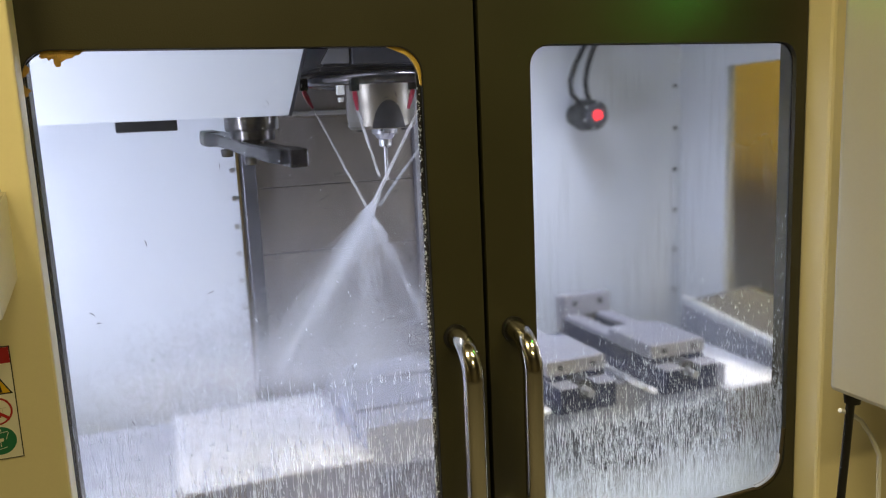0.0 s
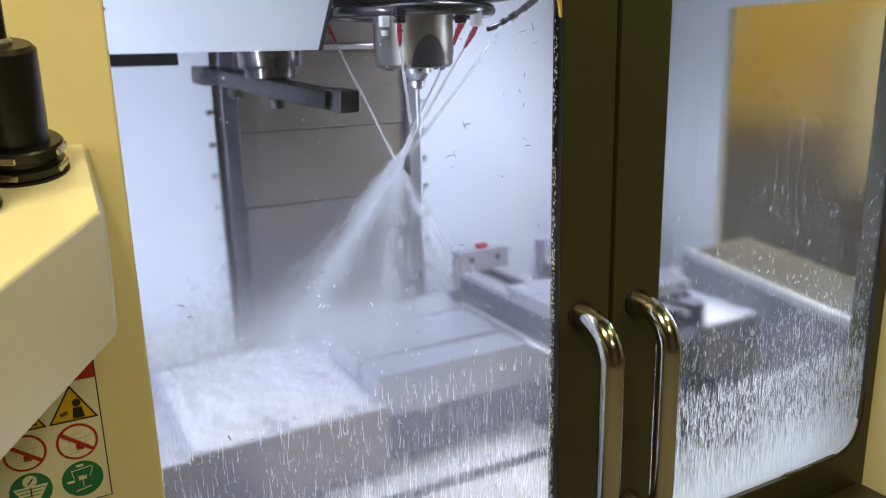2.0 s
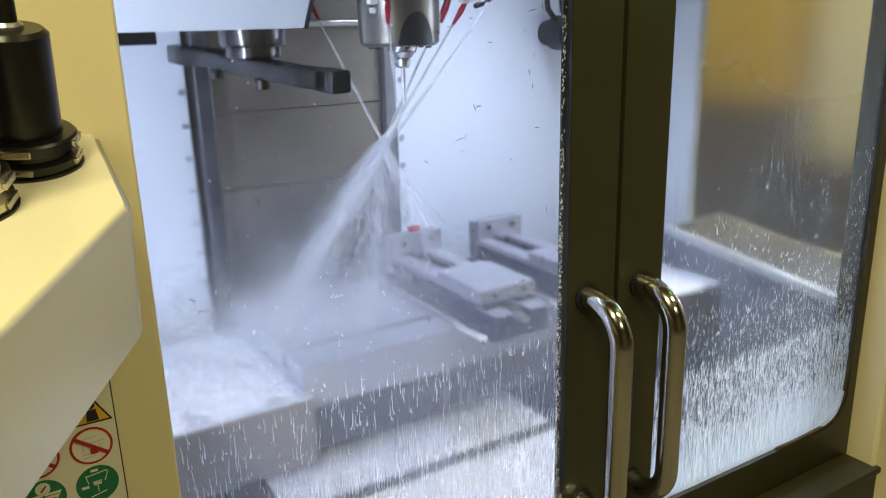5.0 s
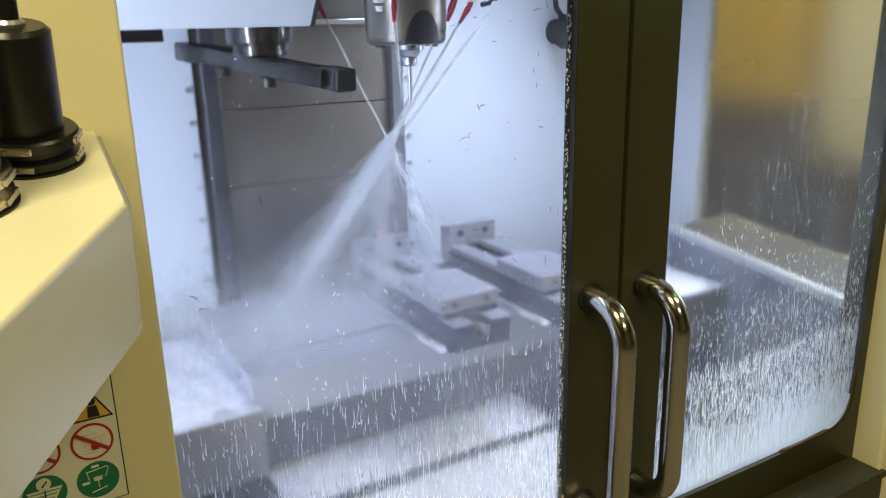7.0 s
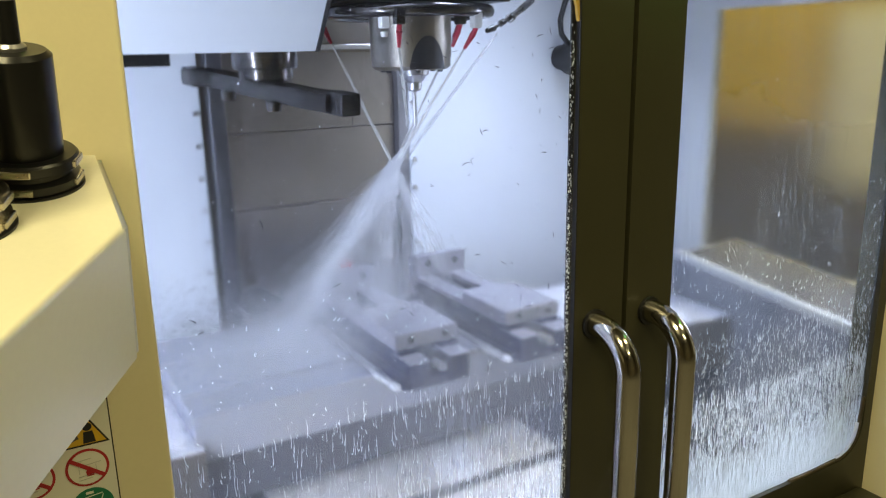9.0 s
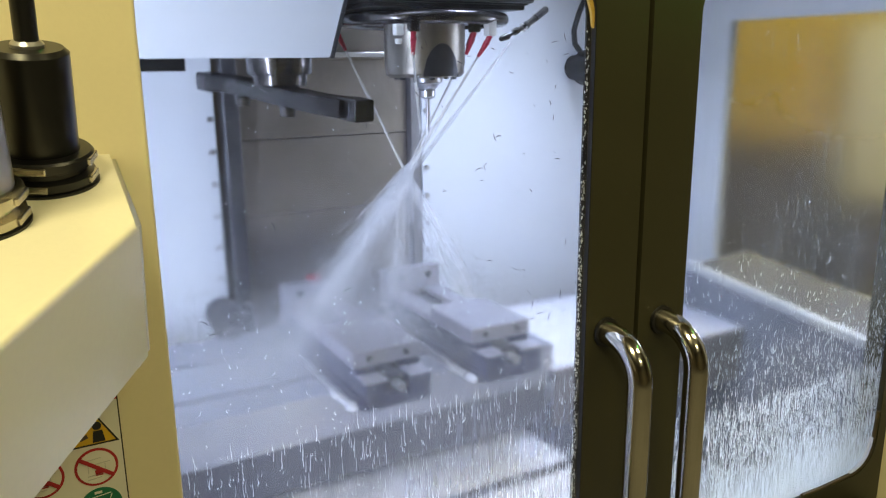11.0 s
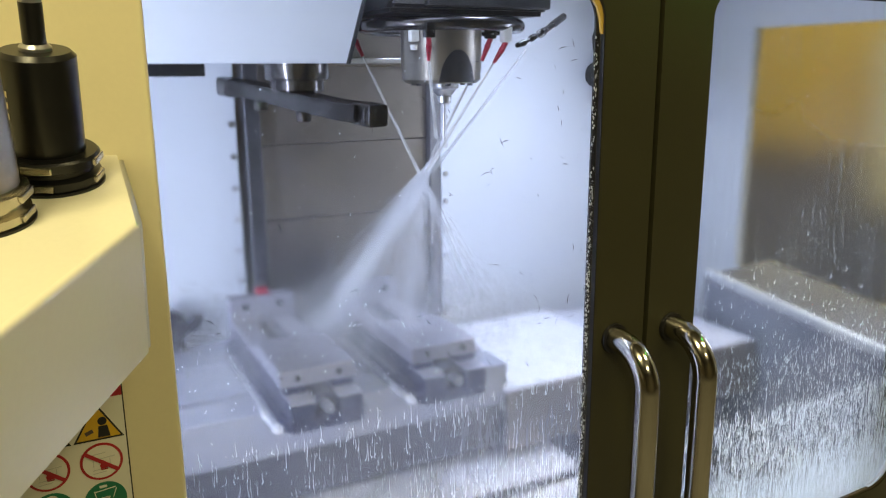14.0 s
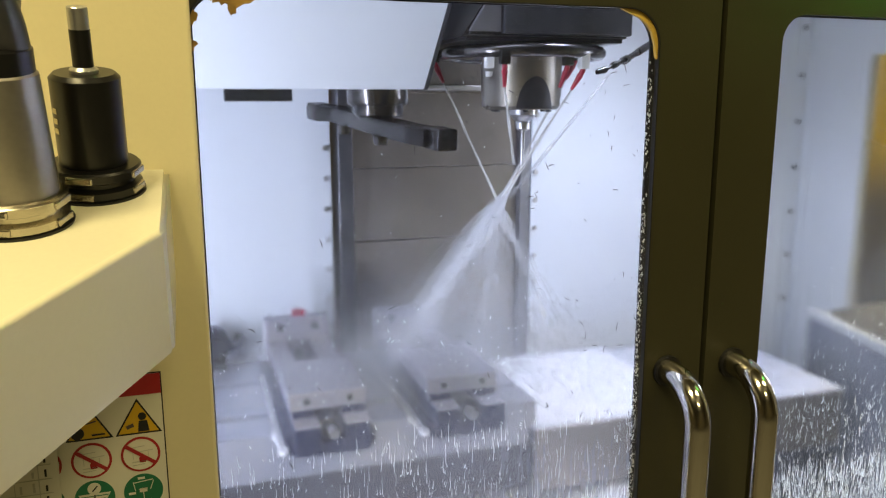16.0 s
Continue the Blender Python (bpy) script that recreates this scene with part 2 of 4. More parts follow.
# right side wall with a window in it
sw = tagged(part("wall_inner_right", box(RIGHT, RIGHT + 0.03, 0.02, 0.22, 0.55, ROOF), WHITE), "white side panel with a window inside the machine", "wall", kind="structure")
for y0, y1, z0, z1 in ((0.89, BACK + 0.03, 0.55, ROOF), (0.22, 0.89, 0.55, 1.00), (0.22, 0.89, 1.675, ROOF)):
    part("panel", box(RIGHT, RIGHT + 0.03, y0, y1, z0, z1), WHITE, sw)

# a row of bolts down the back right corner
for k in range(9):
    z = 0.98 + 0.13 * k
    part("bolt", rod((1.126, BACK - 0.006, z), (1.126, BACK + 0.001, z), 0.0062, 0.0070, 10), DARK_STEEL, back_right)

# column between the back panels: stacked way-cover plates with side rails
col = thing("column_cover", (0.03, 1.12, 0.55), "grey steel telescopic column way cover, wet", "way cover", kind="")
zs = [0.55, 0.80, 1.04, 1.22, 1.40, 1.58, 1.76, 2.10]
for i, (z0, z1) in enumerate(zip(zs, zs[1:])):
    part("plate", box(-0.185, 0.262, 1.125 + 0.003 * (i % 2), 1.155, z0, z1 - 0.0010, 0.0016), COLUMN_STEEL, col)
part("lip", box(-0.18, 0.262, 1.100, 1.126, 1.585, 1.597, 0.002), STEEL, col, "bright steel lip")
for x0, x1, y0, rail in ((-0.215, -0.180, 1.060, DARK_STEEL), (0.2625, 0.2915, 1.103, RAIL_STEEL)):
    part("side_rail", box(x0, x1, y0, 1.155, 0.55, 2.10, 0.003), rail, col, "grey steel side rail")
for x0 in (-0.237, 0.303):
    for k in range(14):
        z = 0.80 + k * 0.0725
        part("bolt", rod((x0, BACK - 0.006, z), (x0, BACK + 0.001, z), 0.0062, 0.0070, 10), STEEL, col)

# front of the machine: cream body either side, olive doors between
body = thing("machine_body", (0, 0, 0), "cream painted machine tool cabinet front", "machine body", kind="structure")
part("side_panel", box(-1.25, -0.5345, -0.045, -0.002, 0.0, 2.2, 0.0025), CREAM, body)
part("inner_panel", box(-1.25, -0.5435, -0.0015, 0.02, 0.0, 2.2), CREAM, body)
part("side_panel", box(0.560, 1.25, -0.045, 0.02, 0.0, 2.2, 0.006), CREAM, body)
part("lower_panel", box(-0.536, 0.560, -0.01, 0.02, 0.0, 0.79, 0.003), CREAM, body)
part("upper_panel", box(-0.536, 0.560, 0.002, 0.03, 1.95, 2.2, 0.003), CREAM, body)
part("outer_side", box(-1.25, -1.22, 0.02, 1.4, 0, 2.2), CREAM, body)
part("outer_side", box(1.22, 1.25, 0.02, 0.15, 0, 2.2), CREAM, body)
part("door_track", box(-0.534, 0.545, -0.062, 0.0, 0.800, 0.860, 0.006), OLIVE, body, "dark olive door track with worn top")
part("track_back", box(-0.534, 0.556, 0.0005, 0.03, 0.79, 0.875), OLIVE, body)
part("track_lip", box(-0.534, 0.545, -0.066, -0.056, 0.852, 0.863, 0.002), OLIVE, body)


def limit(nt, node, low, high):
    r = nt.nodes.new("ShaderNodeMapRange")
    r.inputs["To Min"].default_value, r.inputs["To Max"].default_value = low, high
    nt.links.new(node.outputs[0], r.inputs["Value"])
    return r


def wet_pane(name, rough_low, rough_high, tint=(0.97, 0.98, 0.98)):
    """Glass under a film of coolant, which softens what is behind it where the film is thick, with a gloss that grows at grazing sight."""
    m = bpy.data.materials.new(name)
    m.use_nodes = True
    nt = m.node_tree
    nt.nodes.remove(nt.nodes["Principled BSDF"])
    out = nt.nodes["Material Output"]
    lw = nt.nodes.new("ShaderNodeLayerWeight")
    lw.inputs["Blend"].default_value = 0.45
    fr = nt.nodes.new("ShaderNodeMath")
    fr.operation = "POWER"
    fr.inputs[1].default_value = 4.0
    nt.links.new(lw.outputs["Facing"], fr.inputs[0])
    fr = limit(nt, fr, 0.015, 0.25)
    geo = nt.nodes.new("ShaderNodeNewGeometry")
    n = nt.nodes.new("ShaderNodeTexNoise")
    n.inputs["Scale"].default_value, n.inputs["Detail"].default_value = 4.5, 3
    nt.links.new(geo.outputs["Position"], n.inputs["Vector"])
    sep = nt.nodes.new("ShaderNodeSeparateXYZ")
    nt.links.new(geo.outputs["Position"], sep.inputs[0])
    low = nt.nodes.new("ShaderNodeMapRange")
    for key, q in (("From Min", 1.50), ("From Max", 1.25), ("To Min", -0.35), ("To Max", 0.35)):
        low.inputs[key].default_value = q
    nt.links.new(sep.outputs["Z"], low.inputs["Value"])
    add = nt.nodes.new("ShaderNodeMath")
    nt.links.new(low.outputs[0], add.inputs[0])
    nt.links.new(n.outputs["Fac"], add.inputs[1])
    side = nt.nodes.new("ShaderNodeMapRange")
    for key, q in (("From Min", -0.32), ("From Max", -0.46), ("To Min", 0.0), ("To Max", 0.35)):
        side.inputs[key].default_value = q
    nt.links.new(sep.outputs["X"], side.inputs["Value"])
    more = nt.nodes.new("ShaderNodeMath")
    nt.links.new(side.outputs[0], more.inputs[0])
    nt.links.new(add.outputs[0], more.inputs[1])
    add = more
    rough = nt.nodes.new("ShaderNodeMapRange")
    for key, q in (("From Min", 0.25), ("From Max", 0.75), ("To Min", rough_low), ("To Max", rough_high)):
        rough.inputs[key].default_value = q
    nt.links.new(add.outputs[0], rough.inputs["Value"])
    rf = nt.nodes.new("ShaderNodeBsdfRefraction")
    rf.inputs["IOR"].default_value = 1.3
    rf.inputs["Color"].default_value = (*tint, 1)
    nt.links.new(rough.outputs[0], rf.inputs["Roughness"])
    gl = nt.nodes.new("ShaderNodeBsdfGlossy")
    gl.inputs["Roughness"].default_value = 0.05
    mx = nt.nodes.new("ShaderNodeMixShader")
    nt.links.new(fr.outputs[0], mx.inputs[0])
    nt.links.new(rf.outputs[0], mx.inputs[1])
    nt.links.new(gl.outputs[0], mx.inputs[2])
    nt.links.new(mx.outputs[0], out.inputs["Surface"])
    return m


GLASS_LEFT = wet_pane("wet_glass", 0.04, 0.105)
GLASS_RIGHT = wet_pane("wet_glass_thick", 0.09, 0.11)
GLASS_SIDE = wet_pane("fogged_side_glass", 0.26, 0.31, (0.90, 0.88, 0.82))
WIN_TOP, WIN_LOW = 1.652, 0.922
GLASS_Y = 0.0060


def door(name, x0, x1, w0, w1, radii, glass, lip, label):
    d = thing(name, ((x0 + x1) / 2, 0.0, 0.872), label, "door", "sliding machine doors", "")
    outer = rounded(x0, x1, 0.872, 1.94, (0.003,) * 4)
    inner = rounded(w0, w1, WIN_LOW, WIN_TOP, radii)
    part("door_panel", frame_plate(outer, inner, 0.0, 0.012), OLIVE, d, "olive brown sheet-metal door panel")
    part("door_return", frame_plate(rounded(x0 + 0.004, x1 - 0.004, 0.876, 1.936, (0.003,) * 4), rounded(x0 + 0.010, x1 - 0.010, 0.882, 1.93, (0.003,) * 4), 0.012, 0.045), OLIVE, d)
    grow = rounded(w0 - 0.012, w1 + 0.012, WIN_LOW - 0.012, WIN_TOP + 0.012, radii)
    part("gasket", frame_plate(grow, rounded(w0 + 0.0015, w1 - lip, WIN_LOW + 0.0015, WIN_TOP - 0.0015, radii), GLASS_Y + 0.0022, 0.0105), BLACK_RUBBER, d, "black rubber window gasket")
    if lip > 0.002:
        part("reveal_trim", frame_plate(rounded(w0 - 0.0005, w1 + 0.0005, WIN_LOW - 0.0005, WIN_TOP + 0.0005, radii), rounded(w0 + 0.0008, w1 - 0.0008, WIN_LOW + 0.0008, WIN_TOP - 0.0008, radii), -0.0006, GLASS_Y - 0.0006), BLACK_RUBBER, d, "thin black rubber reveal trim")
    p = part("pane", prism(rounded(w0 - 0.010, w1 + 0.010, WIN_LOW - 0.010, WIN_TOP + 0.010, radii), 1, GLASS_Y, GLASS_Y + 0.0004), glass, d, "clear door window wet with coolant")
    p.visible_shadow = False
    return d


door_left = door("door_left", -0.5425, -0.0035, -0.5365, -0.077, (0.05, 0.05, 0.035, 0.03), GLASS_LEFT, 0.0060, "olive brown sliding door with a wet window")
door_right = door("door_right", 0.0035, 0.555, 0.077, 0.535, (0.04, 0.055, 0.03, 0.03), GLASS_RIGHT, 0.0015, "olive brown sliding door with a wet window")


def handle(d, x):
    """A bent stainless tube with two legs into the door."""
    reach, top, low, bend, r = 0.060, 1.263, 0.985, 0.046, 0.0140
    pts = [(x, 0.0, top), (x, -reach + bend, top)]
    for k in range(1, 9):
        a = radians(90 * k / 8)
        pts.append((x, -reach + bend - bend * math.sin(a), top - bend + bend * math.cos(a)))
    low_pts = [(p[0], p[1], top + low - p[2]) for p in reversed(pts)]
    h = part("handle", tube(pts + low_pts, r, 20), CHROME, d, "polished stainless tube door handle", smooth=True)
    for z in (top, low):
        part("washer", rod((x, -0.004, z), (x, 0.001, z), 0.0175, 0.0180, 24), BLACK_RUBBER, h, "black rubber washer")


# black strip added behind the gap between the doors so it stays dark
part("gap_darkener", box(-0.012, 0.006, 0.0465, 0.055, 0.88, 1.93), BLACK_RUBBER, door_left, "black strip added behind the door gap to darken it")
handle(door_left, -0.047)
handle(door_right, 0.040)

# ---- inside: magazine cover, changer arm, spindle ----
cover = thing("tool_changer_cover", (-0.6, 0.53, 1.58), "white sheet-metal tool changer cover", "machine cover")
part("cover_shell", prism(((-1.10, 1.579), (-0.168, 1.579), (-0.100, 1.80), (-0.06, 2.08), (-1.10, 2.08)), 1, 0.525, 0.545, 0.002), WHITE, cover)
part("cover_bottom", box(-1.10, -0.175, 0.545, 0.60, 1.580, 1.586), WHITE, cover)
part("edge_trim", prism(((-0.170, 1.578), (-0.164, 1.578), (-0.096, 1.80), (-0.102, 1.80)), 1, 0.522, 0.60), DARK_STEEL, cover)
part("rubber_strip", box(-0.480, -0.368, 0.640, 0.652, 1.560, 1.586, 0.002), BLACK_RUBBER, cover, "dark rubber wiper strip")
part("strip_bracket", box(-0.480, -0.368, 0.600, 0.652, 1.584, 1.590), STEEL, cover)

arm = thing("tool_change_arm", (-0.243, 0.585, 1.524), "dark steel double-ended tool change arm under its hub", "tool changer")
hub = part("hub", lathe([(0.040, 0), (0.043, 0.003), (0.043, 0.018), (0.050, 0.020), (0.052, 0.023), (0.052, 0.060), (0.046, 0.062), (0.046, 0.16)], (-0.232, 0.590, 1.534)), HUB_STEEL, arm, "oiled dark steel hub", smooth=True)


def arm_outline():
    a = []
    for s in (1, -1):
        a += [(s * -0.06, s * 0.040), (s * 0.14, s * 0.032), (s * 0.19, s * 0.048), (s * 0.245, s * 0.040), (s * 0.24, s * 0.014), (s * 0.205, s * 0.002), (s * 0.215, s * -0.022), (s * 0.17, s * -0.036)]
    return [(x * 0.94, y * 0.62) for x, y in a]


def turned(bm, at, degrees):
    bmesh.ops.rotate(bm, cent=at, matrix=Matrix.Rotation(radians(degrees), 3, "Z"), verts=bm.verts)
    return bm


ARM_TURN, ARM_AT = -77.0, Vector((-0.243, 0.585, 1.524))


def dipped(bm):
    """The arm hangs a little lower at its front end."""
    bmesh.ops.rotate(bm, cent=ARM_AT, matrix=Matrix.Rotation(radians(5.2), 3, "X"), verts=bm.verts)
    return bm


def arm_box(x0, x1, y0, y1, z0, z1, bevel):
    return dipped(turned(box(ARM_AT.x + x0, ARM_AT.x + x1, ARM_AT.y + y0, ARM_AT.y + y1, ARM_AT.z + z0, ARM_AT.z + z1, bevel), ARM_AT, ARM_TURN))


part("arm", dipped(turned(prism([(x + ARM_AT.x, y + ARM_AT.y) for x, y in arm_outline()], 2, ARM_AT.z - 0.013, ARM_AT.z + 0.013, 0.003), ARM_AT, ARM_TURN)), ARM_BLACK, arm)
for s in (1, -1):
    gx = s * 0.202
    part("gripper_block", arm_box(gx - 0.024, gx + 0.024, s * 0.012 - 0.017, s * 0.012 + 0.017, -0.017, 0.015, 0.004), ARM_BLACK, arm)
    part("gripper_plate", arm_box(gx - 0.020, gx + 0.014, s * 0.012 - 0.0185, s * 0.012 + 0.0185, -0.011, 0.009, 0.001), HUB_STEEL, arm, "bright worn gripper plate")
    part("plunger", dipped(turned(rod(ARM_AT + Vector((s * 0.07, -0.02, -0.026)), ARM_AT + Vector((s * 0.07, -0.02, -0.012)), 0.011, 0.013, 16), ARM_AT, ARM_TURN)), HUB_STEEL, arm)

SX, SY = 0.025, 0.575
spindle = thing("spindle_head", (SX, SY, 1.55), "dark spindle head with bright nose and coolant ring", "spindle")
part("head_casting", prism(((-0.125, 1.655), (0.175, 1.655), (0.175, 2.06), (-0.060, 2.06), (-0.060, 1.75)), 1, 0.47, 1.04, 0.008), HEAD_GREY, spindle)
part("head_plate", box(-0.058, 0.172, 0.455, 0.472, 1.665, 2.0, 0.003), DARK_STEEL, spindle)
part("gusset", prism(((-0.114, 1.668), (-0.062, 1.668), (-0.062, 1.750)), 1, 0.458, 0.4695, 0.001), RAIL_STEEL, spindle, "grey sheet gusset")
ring = [(SX + 0.135 * math.cos(2 * math.pi * k / 48), SY + 0.135 * math.sin(2 * math.pi * k / 48), 1.640) for k in range(49)]
part("coolant_ring", tube(ring, 0.011, 14), HUB_STEEL, spindle, "polished coolant ring pipe", smooth=True)
part("ring_plate", lathe([(0.125, 0), (0.125, 0.012), (0.05, 0.012), (0.05, 0)], (SX, SY, 1.636)), DARK_STEEL, spindle)
part("nose", lathe([(0.062, 0), (0.069, 0.006), (0.069, 0.020), (0.0705, 0.022), (0.0705, 0.110), (0.03, 0.112)], (SX, SY, 1.545)), NOSE_STEEL, spindle, "brushed steel spindle nose", smooth=True)
# arched dark recess plate on the front of the nose
arch = bmesh.new()
rows = []
for i in range(13):
    off = -1 + i / 6
    ang, top = radians(267 + 27 * off), 0.004 + 0.050 * math.sqrt(max(0.0, 1 - off * off)) ** 1.3
    rows.append([arch.verts.new((SX + r * math.cos(ang), SY + r * math.sin(ang), 1.547 + h)) for r, h in ((0.0700, 0.0), (0.0716, 0.0), (0.0716, top), (0.0700, top))])
for u, w in zip(rows, rows[1:]):
    for k in range(4):
        arch.faces.new((u[k], u[(k + 1) % 4], w[(k + 1) % 4], w[k]))
arch.faces.new(rows[0])
arch.faces.new(rows[-1])
part("recess_plate", arch, DARK_STEEL, spindle, "dark arched plate on the nose", smooth=True)
for k in range(6):
    a = radians(60 * k + 15)
    part("nose_bolt", rod((SX + 0.052 * math.cos(a), SY + 0.052 * math.sin(a), 1.541), (SX + 0.052 * math.cos(a), SY + 0.052 * math.sin(a), 1.547), 0.005, n=8), DARK_STEEL, spindle)
tool = thing("cutting_tool", (SX + 0.005, SY, 1.46), "steel collet holder with a slim end mill", "cutting tool")
part("collet_holder", lathe([(0.008, 0), (0.0125, 0.003), (0.0135, 0.014), (0.012, 0.016), (0.017, 0.019), (0.021, 0.026), (0.026, 0.028), (0.026, 0.036), (0.020, 0.038)], (SX + 0.005, SY, 1.508)), STEEL, tool, smooth=True)
part("end_mill", rod((SX + 0.005, SY, 1.440), (SX + 0.005, SY, 1.510), 0.0040, n=14), STEEL, tool, smooth=True)


def nozzle(at, aim, mat, block, label):
    """A jointed coolant nozzle under the ring: valve block, ball links and a tapered tip."""
    at, aim = Vector(at), Vector(aim)
    n = thing("coolant_nozzle", at, label, "coolant nozzle", "coolant nozzles round the spindle")
    d = (aim - at).normalized()
    part("valve_block", box(at.x - 0.008, at.x + 0.008, at.y - 0.008, at.y + 0.008, at.z + 0.001, at.z + 0.026, 0.002), block, n)
    part("link", rod(at + Vector((0, 0, 0.002)), at + d * 0.010, 0.0045, 0.0042, 14, 0.001), mat, n, smooth=True)
    part("link", rod(at + d * 0.009, at + d * 0.022, 0.0055, 0.0040, 14, 0.0012), mat, n, smooth=True)
    part("tip", rod(at + d * 0.020, at + d * 0.038, 0.0042, 0.0028, 12), mat, n, smooth=True)
    return at + d * 0.038


CROSS = Vector((-0.009, 0.589, 1.376))
NOZZLES = [((-0.121, 0.621, 1.626), CROSS), ((-0.056, 0.458, 1.616), (-0.008, 0.57, 1.41)), ((0.081, 0.451, 1.610), CROSS + Vector((0.004, -0.01, 0.01))),
           ((0.143, 0.597, 1.631), CROSS + Vector((0.012, 0.0, 0.02))), ((0.060, 0.466, 1.616), CROSS + Vector((0.03, 0.0, 0.0)))]
tips = [nozzle(a, b, RED, WHITE_PLASTIC if k == 2 else HUB_STEEL, "red jointed plastic coolant nozzle with " + ("white" if k == 2 else "dark steel") + " valve block") for k, (a, b) in enumerate(NOZZLES)]
spare = thing("coolant_nozzle", (-0.083, 0.457, 1.612), "plain white plastic valve block without a nozzle", "coolant nozzle", "coolant nozzles round the spindle")
part("valve_block", box(-0.090, -0.076, 0.450, 0.464, 1.611, 1.628, 0.002), WHITE_PLASTIC, spare)
part("plug", rod((-0.083, 0.457, 1.606), (-0.083, 0.457, 1.598), 0.006, 0.005, 12), WHITE_PLASTIC, spare, smooth=True)
hose = thing("coolant_hose", (0.16, 0.50, 1.64), "jointed dark steel coolant pipe with tapered tip", "hose")
HOSE = [Vector((0.129, 0.492, 1.608)), Vector((0.152, 0.505, 1.613)), Vector((0.180, 0.522, 1.622)), Vector((0.215, 0.545, 1.632)), Vector((0.262, 0.580, 1.648)), Vector((0.320, 0.625, 1.668))]
part("hose_tip", rod(HOSE[1], HOSE[0], 0.0060, 0.0045, 12, 0.001), HUB_STEEL, hose, "blunt steel tip", smooth=True)
for (p, q), r in zip(zip(HOSE[1:], HOSE[2:]), (0.0030, 0.0042, 0.0055, 0.0070)):
    part("pipe_link", rod(p, q, r, n=14), HUB_STEEL, hose, smooth=True)
for p, q, r in ((HOSE[2], HOSE[3], 0.0065), (HOSE[3], HOSE[4], 0.0085)):
    d = (q - p).normalized()
    part("pipe_nut", rod(p - d * 0.006, p + d * 0.007, r, n=6), HUB_STEEL, hose)

# camera-like lamp on the back panel
eye = thing("probe_receiver", (0.775, 1.04, 1.55), "black round receiver with a red light on two cables", "sensor")
part("housing", rod((0.772, 0.985, 1.551), (0.775, 1.060, 1.553), 0.042, 0.047, 28, 0.006), BLACK_RUBBER, eye, smooth=True)
part("face_ring", rod((0.771, 0.972, 1.551), (0.772, 0.988, 1.551), 0.030, 0.036, 28, 0.002), DARK_STEEL, eye, smooth=True)
for k in range(6):
    a = radians(60 * k + 20)
    c = Vector((0.771 + 0.037 * math.cos(a), 0.981, 1.551 + 0.037 * math.sin(a)))
    part("face_screw", rod(c, c + Vector((0, 0.006, 0)), 0.0035, n=8), STEEL, eye)
part("red_light", rod((0.7705, 0.968, 1.551), (0.771, 0.974, 1.551), 0.0135, n=20), RED_LED, eye, "glowing red light")
part("bracket", rod((0.775, 1.058, 1.553), (0.775, BACK, 1.553), 0.034, n=24), BLACK_RUBBER, eye, smooth=True)
for dx, sag in ((-0.022, 0.016), (0.012, 0.0)):
    part("cable", tube([(0.770 + dx, 1.03, 1.585), (0.758 + dx - sag, 1.03, 1.615), (0.757 + dx - sag, 1.035, 1.650), (0.772 + dx - sag * 0.5, 1.045, 1.695), (0.800 + dx, 1.06, 1.745), (0.850 + dx, 1.08, 1.80)], 0.0075, 12), BLACK_RUBBER, eye, smooth=True)

# ---- table, covers, vises ----
TX0, TX1, TY0, TY1, TZ = -0.123, 0.705, 0.580, 0.985, 0.989


def table_place(t):
    """How far the table has gone from its place at 3.5 s."""
    ys = ((0.0, -0.190), (0.5, -0.130), (1.0, -0.113), (1.5, -0.088), (2.0, -0.045), (2.5, -0.004), (3.0, 0.0), (16.0, 0.0))
    for (t0, a), (t1, b) in zip(ys, ys[1:]):
        if t0 <= t <= t1:
            y = a + (b - a) * (t - t0) / (t1 - t0)
    x = -0.0508 * (max(t, 2.85) - 3.5)
    return x, y


table = thing("machine_table", (TX0, TY0, TZ), "wet steel T-slotted machine table", "machine table")
cut = [TY0 + 0.092, TY0 + 0.268]
prof = [(TY0, TZ - 0.085), (TY0, TZ)]
for c in cut:
    prof += [(c - 0.009, TZ), (c - 0.009, TZ - 0.022), (c - 0.017, TZ - 0.022), (c - 0.017, TZ - 0.036), (c + 0.017, TZ - 0.036), (c + 0.017, TZ - 0.022), (c + 0.009, TZ - 0.022), (c + 0.009, TZ)]
prof += [(TY1, TZ), (TY1, TZ - 0.085)]
part("slotted_top", prism(prof, 0, TX0, TX1), WET_STEEL, table)
part("skirt", box(TX0 + 0.004, TX1 - 0.004, TY0 + 0.012, TY1 - 0.012, TZ - 0.181, TZ - 0.085, 0.004), TRAY, table, "dark wet steel apron")


def way_cover(x0, x1, z, y0, y1, label):
    c = thing("way_cover", (x0, y0, z), label, "way cover", "telescopic way covers beside the table")
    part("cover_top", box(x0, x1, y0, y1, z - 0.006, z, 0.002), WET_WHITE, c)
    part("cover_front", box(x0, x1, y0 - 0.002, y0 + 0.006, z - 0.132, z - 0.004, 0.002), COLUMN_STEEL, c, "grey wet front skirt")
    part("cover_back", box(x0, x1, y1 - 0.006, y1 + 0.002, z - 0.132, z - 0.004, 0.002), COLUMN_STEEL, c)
    return c


